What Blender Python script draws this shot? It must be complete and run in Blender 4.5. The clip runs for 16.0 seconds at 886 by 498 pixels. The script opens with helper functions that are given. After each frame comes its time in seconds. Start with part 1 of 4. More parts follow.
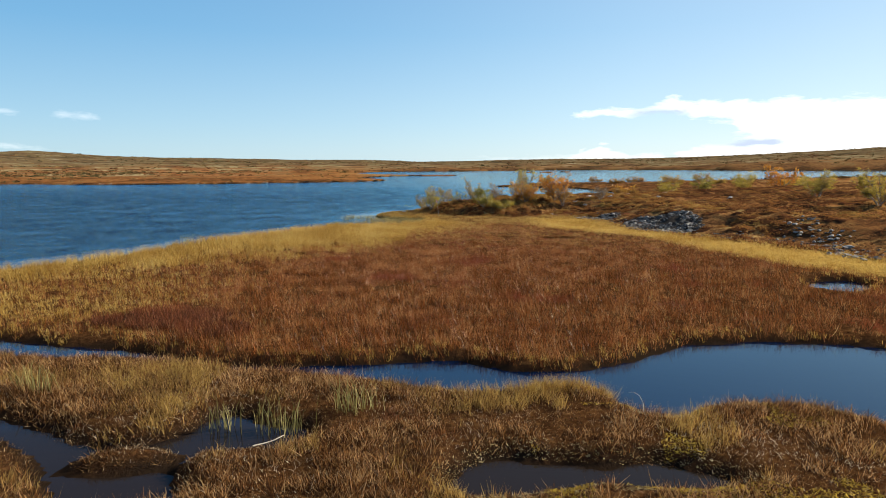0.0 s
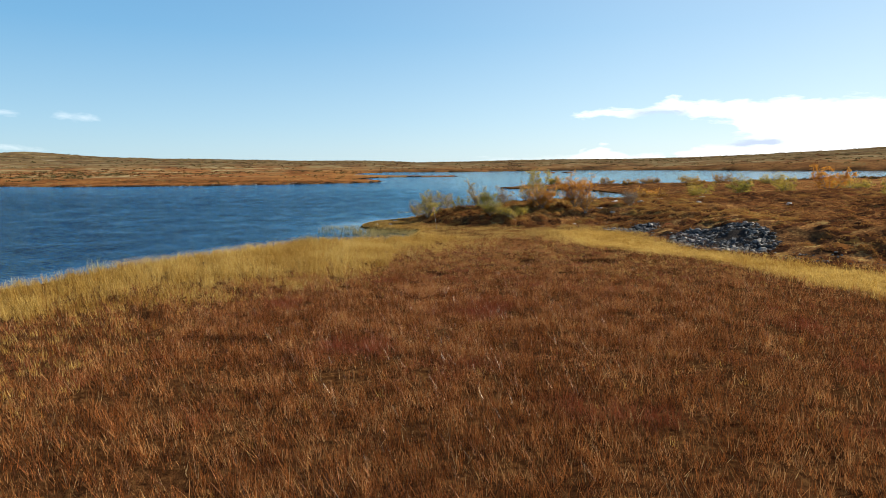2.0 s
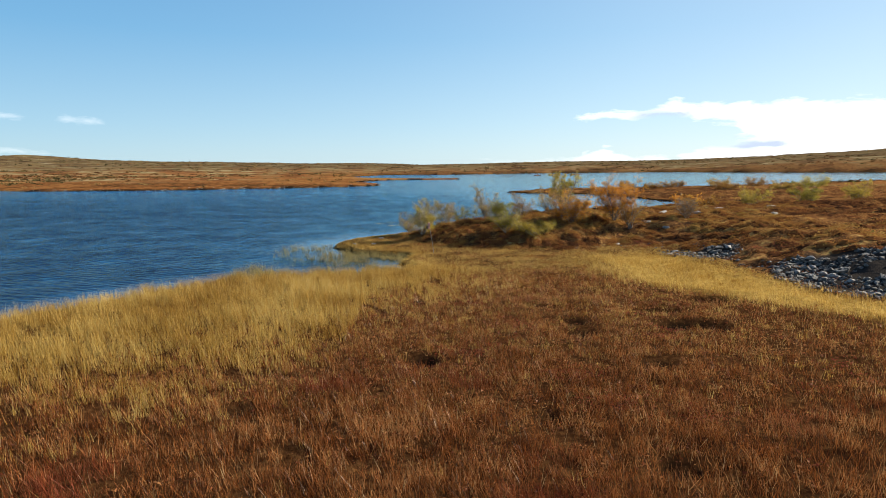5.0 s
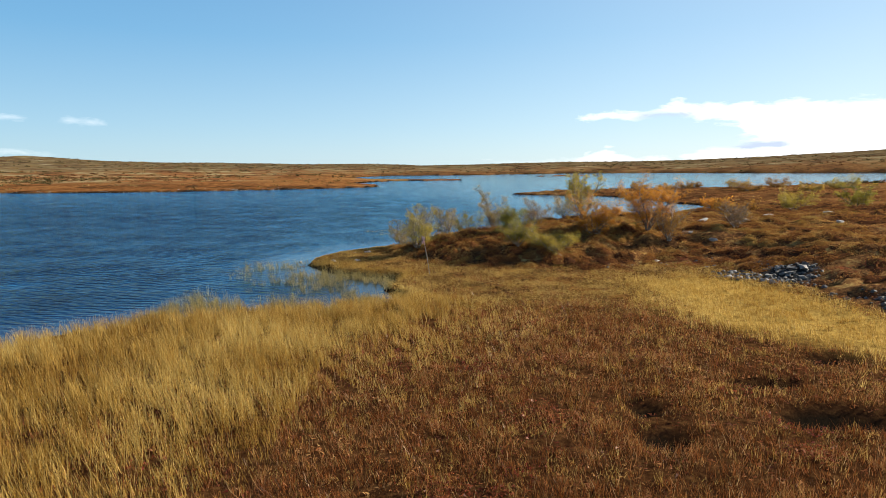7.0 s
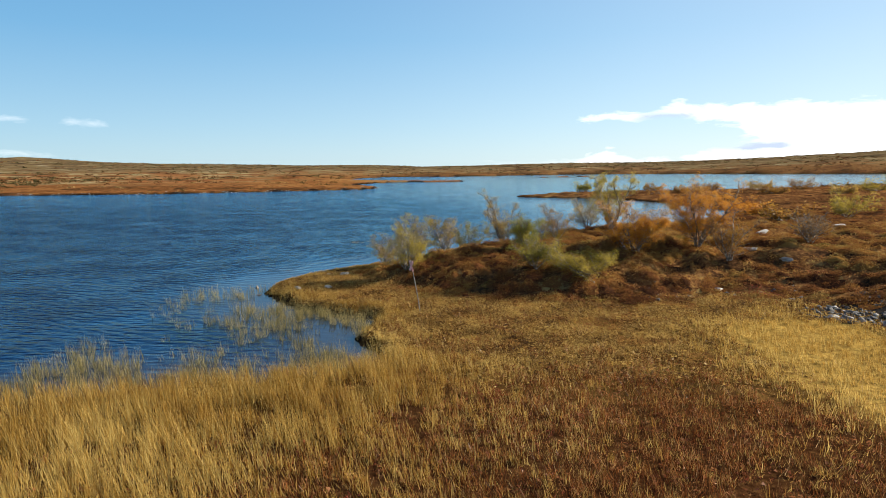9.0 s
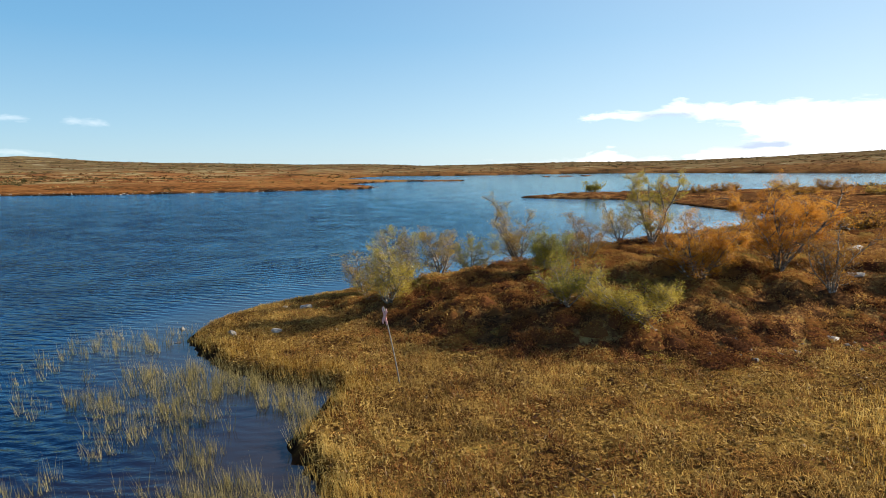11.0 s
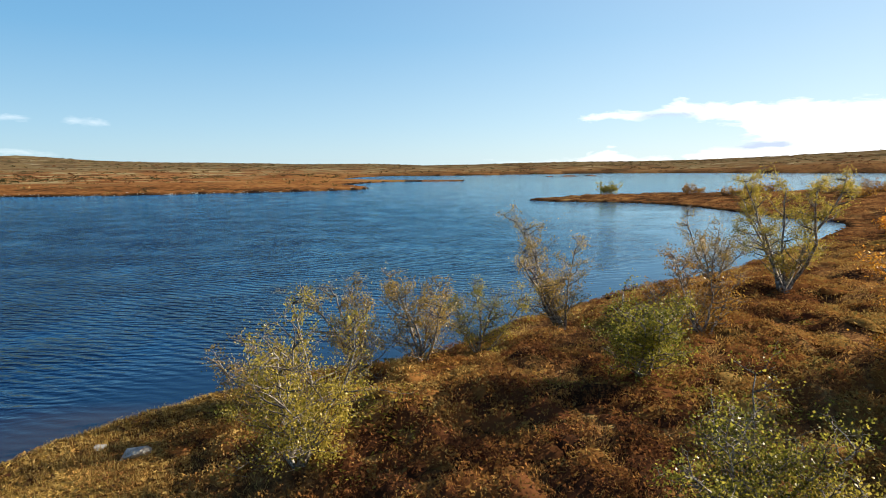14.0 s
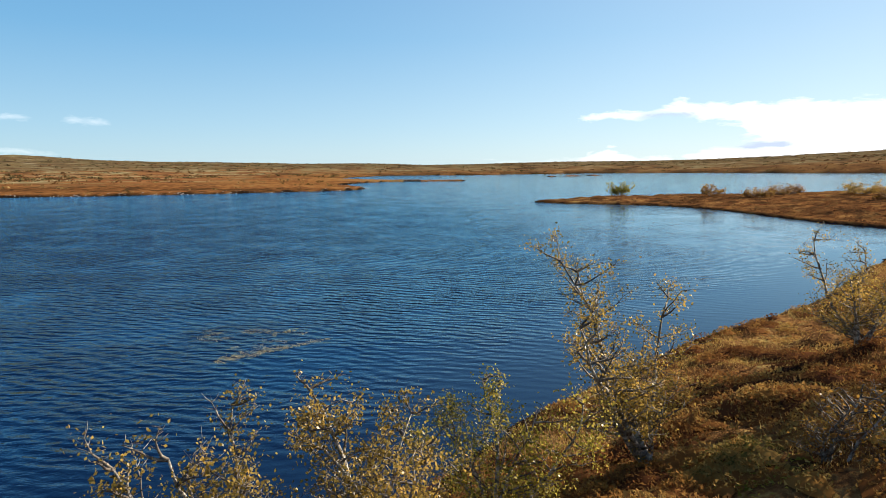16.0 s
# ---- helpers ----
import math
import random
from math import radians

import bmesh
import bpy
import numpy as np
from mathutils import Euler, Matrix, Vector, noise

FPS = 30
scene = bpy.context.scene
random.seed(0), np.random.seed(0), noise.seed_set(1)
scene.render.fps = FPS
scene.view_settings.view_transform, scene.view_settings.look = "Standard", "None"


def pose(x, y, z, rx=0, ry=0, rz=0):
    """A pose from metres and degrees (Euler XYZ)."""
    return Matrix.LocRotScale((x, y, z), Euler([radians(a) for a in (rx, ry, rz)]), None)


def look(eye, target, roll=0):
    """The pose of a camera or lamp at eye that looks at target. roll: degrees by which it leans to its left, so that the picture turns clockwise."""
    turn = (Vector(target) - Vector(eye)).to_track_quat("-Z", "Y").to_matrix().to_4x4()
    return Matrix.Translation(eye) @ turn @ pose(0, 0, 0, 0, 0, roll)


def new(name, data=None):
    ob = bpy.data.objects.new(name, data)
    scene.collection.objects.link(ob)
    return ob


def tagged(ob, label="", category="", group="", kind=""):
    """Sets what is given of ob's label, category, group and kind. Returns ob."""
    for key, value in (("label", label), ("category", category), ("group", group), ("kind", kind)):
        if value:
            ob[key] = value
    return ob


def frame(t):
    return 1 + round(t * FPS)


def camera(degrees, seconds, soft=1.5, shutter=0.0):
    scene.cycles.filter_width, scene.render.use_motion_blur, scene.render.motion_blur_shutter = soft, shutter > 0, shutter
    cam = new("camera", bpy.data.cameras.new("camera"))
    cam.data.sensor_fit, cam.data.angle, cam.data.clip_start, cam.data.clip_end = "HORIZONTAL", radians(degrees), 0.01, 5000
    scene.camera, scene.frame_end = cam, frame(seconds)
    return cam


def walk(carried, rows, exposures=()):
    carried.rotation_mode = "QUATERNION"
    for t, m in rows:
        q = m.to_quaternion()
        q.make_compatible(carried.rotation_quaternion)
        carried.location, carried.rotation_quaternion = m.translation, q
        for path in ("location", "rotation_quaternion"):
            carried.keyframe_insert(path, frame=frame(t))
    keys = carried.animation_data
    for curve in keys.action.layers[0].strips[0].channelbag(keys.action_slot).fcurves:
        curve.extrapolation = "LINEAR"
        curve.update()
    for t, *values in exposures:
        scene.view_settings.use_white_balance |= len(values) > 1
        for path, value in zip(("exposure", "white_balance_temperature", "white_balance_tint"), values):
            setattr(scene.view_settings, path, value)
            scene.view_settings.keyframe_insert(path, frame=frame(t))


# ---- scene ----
cam = camera(72.0, 16.0, soft=0.8)
PATH = [
    (0.0, -0.250, 0.068, 6.015, 82.148, 0.355, -0.289),
    (0.5, -0.196, 3.112, 5.994, 82.161, 0.382, -0.285),
    (1.0, -0.143, 6.173, 5.973, 82.173, 0.407, -0.270),
    (1.5, -0.089, 9.251, 5.952, 82.185, 0.431, -0.266),
    (2.0, -0.036, 12.345, 5.932, 82.201, 0.454, -0.275),
    (2.5, 0.017, 15.456, 5.911, 82.256, 0.475, -0.258),
    (3.0, 0.069, 18.584, 5.891, 82.373, 0.495, -0.192),
    (5.5, 0.328, 28.780, 5.794, 82.448, 0.577, 0.037),
    (6.0, 0.379, 30.880, 5.776, 82.476, 0.589, 0.095),
    (6.5, 0.430, 32.985, 5.757, 82.491, 0.600, 0.141),
    (7.0, 0.480, 35.093, 5.739, 82.502, 0.610, 0.174),
    (7.5, 0.530, 37.206, 5.721, 82.538, 0.619, 0.209),
    (8.0, 0.580, 39.323, 5.704, 82.592, 0.626, 0.244),
    (8.5, 0.630, 41.445, 5.686, 82.618, 0.632, 0.255),
    (11.0, 0.874, 51.730, 5.602, 82.537, 0.643, 0.345),
    (11.5, 0.922, 53.882, 5.586, 82.540, 0.642, 0.370),
    (12.0, 0.970, 56.011, 5.570, 82.541, 0.639, 0.372),
    (12.5, 1.017, 58.116, 5.554, 82.542, 0.634, 0.362),
    (13.0, 1.064, 60.196, 5.539, 82.542, 0.629, 0.351),
    (13.5, 1.111, 62.252, 5.524, 82.536, 0.622, 0.352),
    (14.0, 1.158, 64.284, 5.509, 82.517, 0.614, 0.381),
    (14.5, 1.204, 66.292, 5.494, 82.499, 0.605, 0.415),
    (15.0, 1.250, 68.276, 5.480, 82.491, 0.594, 0.421),
    (15.5, 1.296, 70.236, 5.465, 82.489, 0.582, 0.410),
    (16.0, 1.342, 72.172, 5.451, 82.486, 0.569, 0.399),
]
walk(cam, [(t, pose(*p)) for t, *p in PATH], exposures=[(0.0, 1.28), (16.0, 1.28)])

# ---- daylight ----
SUN_AZ, SUN_EL = 71.0, 25.0
sun_data = bpy.data.lights.new("sun", "SUN")
sun_data.energy, sun_data.angle, sun_data.color = 5.0, radians(0.55), (1.0, 0.90, 0.74)
sun = new("sun", sun_data)
to_sun = Vector((math.sin(radians(SUN_AZ)) * math.cos(radians(SUN_EL)), math.cos(radians(SUN_AZ)) * math.cos(radians(SUN_EL)), math.sin(radians(SUN_EL))))
sun.matrix_world = look((0, 0, 60), Vector((0, 0, 60)) - to_sun)


def node(tree, kind, ins=None, **settings):
    n = tree.nodes.new(kind)
    for key, value in settings.items():
        setattr(n, key, value)
    for key, value in (ins or {}).items():
        if isinstance(value, bpy.types.NodeSocket):
            tree.links.new(value, n.inputs[key])
        else:
            n.inputs[key].default_value = value
    return n


def calc(tree, op, a, b=0.0, c=0.0, clamp=False):
    return node(tree, "ShaderNodeMath", {0: a, 1: b, 2: c}, operation=op, use_clamp=clamp).outputs[0]


def ramp(tree, fac, stops):
    n = node(tree, "ShaderNodeValToRGB", {"Fac": fac})
    e = n.color_ramp.elements
    while len(e) < len(stops):
        e.new(0.5)
    for k, (p, c) in enumerate(stops):
        e[k].position = p
        e[k].color = (*c, 1)
    return n.outputs["Color"]


def mixc(tree, fac, a, b, blend="MIX"):
    n = node(tree, "ShaderNodeMix", data_type="RGBA", blend_type=blend)
    for sock, value in ((n.inputs["Factor"], fac), (n.inputs["A"], a), (n.inputs["B"], b)):
        if isinstance(value, bpy.types.NodeSocket):
            tree.links.new(value, sock)
        else:
            sock.default_value = value if isinstance(value, (int, float)) else (*value, 1)
    return next(o for o in n.outputs if o.type == "RGBA")


def noise_tex(tree, vector, scale, detail=4.0, rough=0.55, distortion=0.0):
    return node(tree, "ShaderNodeTexNoise", {"Vector": vector, "Scale": scale, "Detail": detail, "Roughness": rough, "Distortion": distortion})


world = bpy.data.worlds.new("sky")
scene.world = world
world.use_nodes = True
wt = world.node_tree
wt.nodes.clear()
sky = node(wt, "ShaderNodeTexSky", sky_type="NISHITA", sun_disc=False, sun_elevation=radians(SUN_EL), sun_rotation=radians(SUN_AZ),
           altitude=900.0, air_density=1.0, dust_density=0.6, ozone_density=1.6)
coord = node(wt, "ShaderNodeTexCoord").outputs["Generated"]
sep = node(wt, "ShaderNodeSeparateXYZ", {0: coord})
azimuth = calc(wt, "ARCTAN2", sep.outputs[0], sep.outputs[1])
level = node(wt, "ShaderNodeCombineXYZ", {0: azimuth, 1: calc(wt, "MULTIPLY", sep.outputs[2], 3.2), 2: 0.0}).outputs[0]
puffs = noise_tex(wt, level, 16.0, 9.0, 0.62, 0.25).outputs["Fac"]
# the clear blue of a dry northern day, paler towards the horizon and towards the sun
sunward = calc(wt, "MULTIPLY_ADD", calc(wt, "COSINE", calc(wt, "SUBTRACT", azimuth, radians(SUN_AZ))), 0.5, 0.5)
blue = ramp(wt, sep.outputs[2], [(0.0, (5.2, 7.5, 8.8)), (0.07, (3.9, 6.6, 8.7)), (0.2, (1.85, 4.9, 8.0)), (0.38, (0.9, 3.25, 6.7)), (0.6, (0.4, 1.5, 3.8)), (1.0, (0.18, 0.75, 2.3))])
blue = mixc(wt, calc(wt, "MULTIPLY", calc(wt, "POWER", sunward, 3.0), 0.50), blue, (8.0, 8.4, 8.6))
clear = mixc(wt, 0.72, sky.outputs["Color"], blue)
clear = mixc(wt, 1.0, clear, ramp(wt, sunward, [(0.30, (0.84, 0.88, 0.90)), (0.60, (0.97, 0.97, 0.97)), (0.80, (1.07, 1.05, 1.03))]), "MULTIPLY")
el = sep.outputs[2]
# a cloud bank towards the sun that thickens to the right, in two decks, and a few faint puffs elsewhere
def profile(stops):
    """A height over the horizon that changes with the azimuth (from 0.15 to 0.75)."""
    grey = ramp(wt, calc(wt, "MULTIPLY_ADD", azimuth, 1 / 0.6, -0.25, clamp=True), [((a - 0.15) / 0.6, (h / 0.12,) * 3) for a, h in stops])
    return calc(wt, "MULTIPLY", node(wt, "ShaderNodeRGBToBW", {0: grey}).outputs[0], 0.12)


def deck(top, bottom, soft):
    over, under = calc(wt, "SUBTRACT", profile(top), el), calc(wt, "SUBTRACT", el, profile(bottom))
    return calc(wt, "MINIMUM", calc(wt, "DIVIDE", over, soft), calc(wt, "DIVIDE", under, soft * 0.7))


def puff(az, height, wide, high):
    u, v = calc(wt, "DIVIDE", calc(wt, "SUBTRACT", azimuth, az), wide), calc(wt, "DIVIDE", calc(wt, "SUBTRACT", el, height), high)
    return calc(wt, "SUBTRACT", 1.0, calc(wt, "SQRT", calc(wt, "ADD", calc(wt, "MULTIPLY", u, u), calc(wt, "MULTIPLY", v, v))))


upper = deck([(0.15, 0.060), (0.205, 0.073), (0.265, 0.089), (0.305, 0.085), (0.36, 0.097), (0.42, 0.091), (0.50, 0.093), (0.65, 0.086), (0.75, 0.080)],
             [(0.15, 0.074), (0.205, 0.071), (0.30, 0.071), (0.36, 0.069), (0.44, 0.058), (0.48, 0.030), (0.55, 0.0)], 0.010)
lower = deck([(0.15, 0.0), (0.205, 0.010), (0.255, 0.034), (0.30, 0.012), (0.36, 0.014), (0.42, 0.032), (0.50, 0.055)], [(0.15, 0.0), (0.75, 0.0)], 0.010)
faint = calc(wt, "MAXIMUM", calc(wt, "MAXIMUM", puff(-0.521, 0.069, 0.045, 0.007), puff(-0.605, 0.074, 0.034, 0.006)), calc(wt, "MAXIMUM", puff(-0.595, 0.027, 0.045, 0.006), puff(0.16, 0.008, 0.10, 0.008)))
grain = calc(wt, "MULTIPLY", calc(wt, "SUBTRACT", puffs, 0.5), 5.0)
thick = calc(wt, "MAXIMUM", calc(wt, "MULTIPLY", calc(wt, "ADD", calc(wt, "MAXIMUM", upper, lower), grain), 0.8, clamp=True),
             calc(wt, "MULTIPLY", calc(wt, "MULTIPLY_ADD", grain, 0.9, calc(wt, "SUBTRACT", faint, 0.1)), 0.30, clamp=True))
base = calc(wt, "MAXIMUM", puff(0.345, 0.0755, 0.055, 0.009), calc(wt, "MAXIMUM", puff(0.405, 0.040, 0.050, 0.006), puff(0.462, 0.029, 0.060, 0.009)))
cloud_tone = mixc(wt, calc(wt, "MULTIPLY", calc(wt, "MULTIPLY_ADD", grain, 0.35, base), 2.0, clamp=True), (11.8, 11.9, 12.0), (5.6, 6.5, 8.2))
sky_col = mixc(wt, calc(wt, "MULTIPLY", thick, 0.95), clear, cloud_tone)
node(wt, "ShaderNodeOutputWorld", {"Surface": node(wt, "ShaderNodeBackground", {"Color": sky_col, "Strength": 0.050}).outputs[0]})


# ---- materials ----
def material(name):
    m = bpy.data.materials.new(name)
    m.use_nodes = True
    t = m.node_tree
    t.nodes.clear()
    return m, t, node(t, "ShaderNodeOutputMaterial")


def where(t):
    return node(t, "ShaderNodeNewGeometry").outputs["Position"]


def attribute(t, name):
    return node(t, "ShaderNodeAttribute", attribute_name=name).outputs["Fac"]


def leafy(name, stops, patch=None, patch_scale=0.25, see_through=0.4, gloss=0.004, rough=0.5, own_part=0.8):
    """Thin blades and leaves: a colour for each piece, drifting over the ground, with light coming through."""
    m, t, out = material(name)
    own = node(t, "ShaderNodeNewGeometry").outputs["Random Per Island"]
    drift = noise_tex(t, where(t), patch_scale, 3.0, 0.6).outputs["Fac"]
    key = calc(t, "MULTIPLY_ADD", calc(t, "SUBTRACT", drift, 0.5), 1.5, calc(t, "MULTIPLY_ADD", own, own_part, 0.5 - own_part / 2), clamp=True)
    col = ramp(t, key, stops)
    if patch:
        big = noise_tex(t, where(t), patch[0], 2.0, 0.5).outputs["Fac"]
        col = mixc(t, calc(t, "MULTIPLY_ADD", big, 7.0, patch[1], clamp=True), col, patch[2])
    d = node(t, "ShaderNodeBsdfDiffuse", {"Color": col})
    tr = node(t, "ShaderNodeBsdfTranslucent", {"Color": col})
    mx = node(t, "ShaderNodeMixShader", {0: see_through, 1: d.outputs[0], 2: tr.outputs[0]})
    g = node(t, "ShaderNodeBsdfGlossy", {"Color": (1, 0.97, 0.9, 1), "Roughness": rough})
    fr = node(t, "ShaderNodeFresnel", {"IOR": 1.4})
    mx2 = node(t, "ShaderNodeMixShader", {0: calc(t, "MULTIPLY", fr.outputs[0], gloss * 4), 1: mx.outputs[0], 2: g.outputs[0]})
    t.links.new(mx2.outputs[0], out.inputs[0])
    return m


def solid(name, stops, scale, rough=0.85, bump=0.3, bump_scale=None, per_object=0.0):
    m, t, out = material(name)
    p = node(t, "ShaderNodeTexCoord").outputs["Object"]
    n = noise_tex(t, p, scale, 6.0, 0.62)
    key = n.outputs["Fac"]
    if per_object:
        key = calc(t, "MULTIPLY_ADD", calc(t, "SUBTRACT", node(t, "ShaderNodeObjectInfo").outputs["Random"], 0.5), per_object, key)
    fine = noise_tex(t, p, bump_scale or scale * 4, 6.0, 0.65).outputs["Fac"]
    b = node(t, "ShaderNodeBump", {"Height": fine, "Strength": bump, "Distance": 0.03})
    col = mixc(t, calc(t, "MULTIPLY", fine, 0.5), ramp(t, key, stops), ramp(t, fine, stops))
    s = node(t, "ShaderNodeBsdfPrincipled", {"Base Color": col, "Roughness": rough, "Normal": b.outputs[0]})
    t.links.new(s.outputs[0], out.inputs[0])
    return m


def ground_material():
    m, t, out = material("moor_ground")
    p = where(t)
    fine = noise_tex(t, p, 5.0, 8.0, 0.7).outputs["Fac"]
    mid = noise_tex(t, p, 0.55, 6.0, 0.62).outputs["Fac"]
    wide = noise_tex(t, p, 0.03, 5.0, 0.6).outputs["Fac"]
    flat = node(t, "ShaderNodeMapping", {"Vector": p, "Scale": (0.016, 0.020, 0.0)}).outputs[0]
    strips = noise_tex(t, flat, 1.0, 9.0, 0.7).outputs["Fac"]
    peat = ramp(t, fine, [(0.3, (0.0151, 0.00648, 0.00288)), (0.5, (0.0518, 0.0223, 0.00864)), (0.75, (0.14, 0.0706, 0.0245))])
    heath = ramp(t, calc(t, "MULTIPLY_ADD", calc(t, "SUBTRACT", mid, 0.5), 1.3, fine), [(0.28, (0.0342, 0.0193, 0.0113)), (0.45, (0.109, 0.0515, 0.0209)), (0.60, (0.209, 0.106, 0.0386)), (0.75, (0.342, 0.233, 0.0805))])
    moss = ramp(t, mid, [(0.4, (0.101, 0.0756, 0.0216)), (0.62, (0.238, 0.18, 0.0432))])
    heath = mixc(t, calc(t, "MULTIPLY_ADD", noise_tex(t, p, 0.35, 4.0, 0.6).outputs["Fac"], 5.0, -2.95, clamp=True), heath, moss)
    lumps = noise_tex(t, p, 0.055, 6.0, 0.65).outputs["Fac"]
    far = ramp(t, calc(t, "MULTIPLY_ADD", calc(t, "SUBTRACT", wide, 0.5), 0.7, calc(t, "MULTIPLY_ADD", lumps, 0.55, calc(t, "MULTIPLY", strips, 0.45))), [(0.34, (0.0275, 0.0234, 0.0135)), (0.41, (0.106, 0.0442, 0.0189)), (0.48, (0.231, 0.0962, 0.0351)), (0.54, (0.163, 0.111, 0.0459)), (0.60, (0.312, 0.247, 0.135)), (0.68, (0.0938, 0.0858, 0.0378))])
    col = mixc(t, attribute(t, "heath"), peat, heath)
    turf = ramp(t, calc(t, "MULTIPLY_ADD", calc(t, "SUBTRACT", mid, 0.5), 1.2, fine), [(0.3, (0.060, 0.028, 0.010)), (0.5, (0.150, 0.083, 0.022)), (0.72, (0.26, 0.17, 0.042))])
    col = mixc(t, attribute(t, "turf"), col, turf)
    straw = ramp(t, fine, [(0.3, (0.158, 0.0864, 0.0216)), (0.6, (0.36, 0.238, 0.0612))])
    col = mixc(t, attribute(t, "gold"), col, straw)
    col = mixc(t, attribute(t, "scree"), col, (0.035, 0.030, 0.026))
    col = mixc(t, attribute(t, "far"), col, far)
    rust = ramp(t, calc(t, "MULTIPLY_ADD", calc(t, "SUBTRACT", mid, 0.5), 0.8, strips), [(0.36, (0.0458, 0.0251, 0.0121)), (0.48, (0.152, 0.0622, 0.0216)), (0.6, (0.228, 0.107, 0.0346)), (0.7, (0.152, 0.116, 0.0492))])
    col = mixc(t, attribute(t, "rust"), col, rust)
    # fell slopes, greyed by distance: haze painted into the ground colour
    hazed_fell = ramp(t, calc(t, "MULTIPLY_ADD", lumps, 0.5, calc(t, "MULTIPLY", strips, 0.5)), [(0.38, (0.022, 0.021, 0.013)), (0.48, (0.085, 0.064, 0.036)), (0.55, (0.115, 0.085, 0.040)), (0.62, (0.20, 0.175, 0.120))])
    col = mixc(t, attribute(t, "hazed_fell"), col, hazed_fell)
    col = mixc(t, attribute(t, "wet"), col, (0.0158, 0.0101, 0.00648))
    col = mixc(t, attribute(t, "hollow"), col, (0.00864, 0.00648, 0.00432))
    b = node(t, "ShaderNodeBump", {"Height": fine, "Strength": 0.8, "Distance": 0.12})
    s = node(t, "ShaderNodeBsdfPrincipled", {"Base Color": col, "Roughness": 1.0, "Normal": b.outputs[0], "Specular IOR Level": 0.0})
    t.links.new(s.outputs[0], out.inputs[0])
    return m


def water_material():
    """Dark clear water: wind ripples in trains that cross and break up, over a body that turns brown in the shallows."""
    m, t, out = material("lake_water")
    p = where(t)
    calm = attribute(t, "calm")

    def train(turn, scale, bend, seed):
        at = node(t, "ShaderNodeMapping", {"Vector": p, "Location": (seed, 0, 0), "Rotation": (0, 0, radians(turn))}).outputs[0]
        return node(t, "ShaderNodeTexWave", {"Vector": at, "Scale": scale, "Distortion": bend, "Detail": 2.0, "Detail Scale": 0.7, "Detail Roughness": 0.6},
                    wave_type="BANDS", bands_direction="X", wave_profile="SIN").outputs["Fac"]

    turn = node(t, "ShaderNodeMapping", {"Vector": p, "Rotation": (0, 0, radians(14)), "Scale": (0.45, 1.0, 0.0)}).outputs[0]
    chop = noise_tex(t, turn, 3.9, 4.0, 0.6, 0.3).outputs["Fac"]
    gust = noise_tex(t, p, 0.22, 4.0, 0.62).outputs["Fac"]
    h = calc(t, "MULTIPLY_ADD", train(-66, 0.62, 7.0, 0.0), 0.50, calc(t, "MULTIPLY", train(-88, 0.92, 8.0, 3.7), 0.26))
    h = calc(t, "MULTIPLY_ADD", chop, 1.15, h)
    h = calc(t, "MULTIPLY_ADD", noise_tex(t, turn, 0.85, 3.0, 0.6, 0.4).outputs["Fac"], 0.8, h)
    h = calc(t, "MULTIPLY", h, calc(t, "MULTIPLY", calm, calc(t, "MULTIPLY_ADD", gust, 2.8, -0.55)))
    b = node(t, "ShaderNodeBump", {"Height": h, "Strength": 1.0, "Distance": 0.11})
    body = mixc(t, attribute(t, "bog"), (0.001, 0.006, 0.024), (0.014, 0.010, 0.008))
    body = mixc(t, attribute(t, "shoal"), body, (0.030, 0.021, 0.014))
    deep = node(t, "ShaderNodeBsdfDiffuse", {"Color": body})
    # reflection tinted bluer on ripples, standing in for the higher sky they mirror
    tint = mixc(t, calc(t, "MULTIPLY", calm, 2.0, clamp=True), (0.70, 0.91, 1.0), (0.39, 0.76, 1.0))
    shine = node(t, "ShaderNodeBsdfGlossy", {"Color": tint, "Roughness": 0.06, "Normal": b.outputs[0]})
    fr = node(t, "ShaderNodeFresnel", {"IOR": 1.42, "Normal": b.outputs[0]})
    both = node(t, "ShaderNodeMixShader", {0: calc(t, "MULTIPLY", fr.outputs[0], calc(t, "MULTIPLY_ADD", attribute(t, "bog"), -0.6, 1.0)), 1: deep.outputs[0], 2: shine.outputs[0]})
    t.links.new(both.outputs[0], out.inputs[0])
    return m


M_GROUND, M_WATER = ground_material(), water_material()
M_BROWN = leafy("brown_sedge", [(0.12, (0.0331, 0.0115, 0.00504)), (0.36, (0.145, 0.0439, 0.013)), (0.66, (0.278, 0.0965, 0.0245)), (0.94, (0.41, 0.225, 0.0893))], (0.22, -4.0, (0.173, 0.0396, 0.0187)), 0.8, see_through=0.3, gloss=0.008, rough=0.4)
M_GOLD = leafy("golden_sedge", [(0.12, (0.184, 0.0936, 0.018)), (0.45, (0.355, 0.212, 0.0432)), (0.85, (0.5, 0.364, 0.121))], see_through=0.45)
M_OLIVE = leafy("olive_meadow", [(0.12, (0.0538, 0.0237, 0.0107)), (0.4, (0.207, 0.114, 0.0325)), (0.85, (0.445, 0.298, 0.0904))], (0.3, -4.7, (0.221, 0.093, 0.029)), 0.5, see_through=0.45)
M_HEATH = leafy("heath_shrub", [(0.10, (0.0632, 0.0328, 0.0183)), (0.36, (0.211, 0.0984, 0.0351)), (0.62, (0.373, 0.205, 0.059)), (0.92, (0.463, 0.335, 0.105))], (0.22, -4.75, (0.238, 0.067, 0.0281)), 0.9, 0.35, 0.0, own_part=0.22)
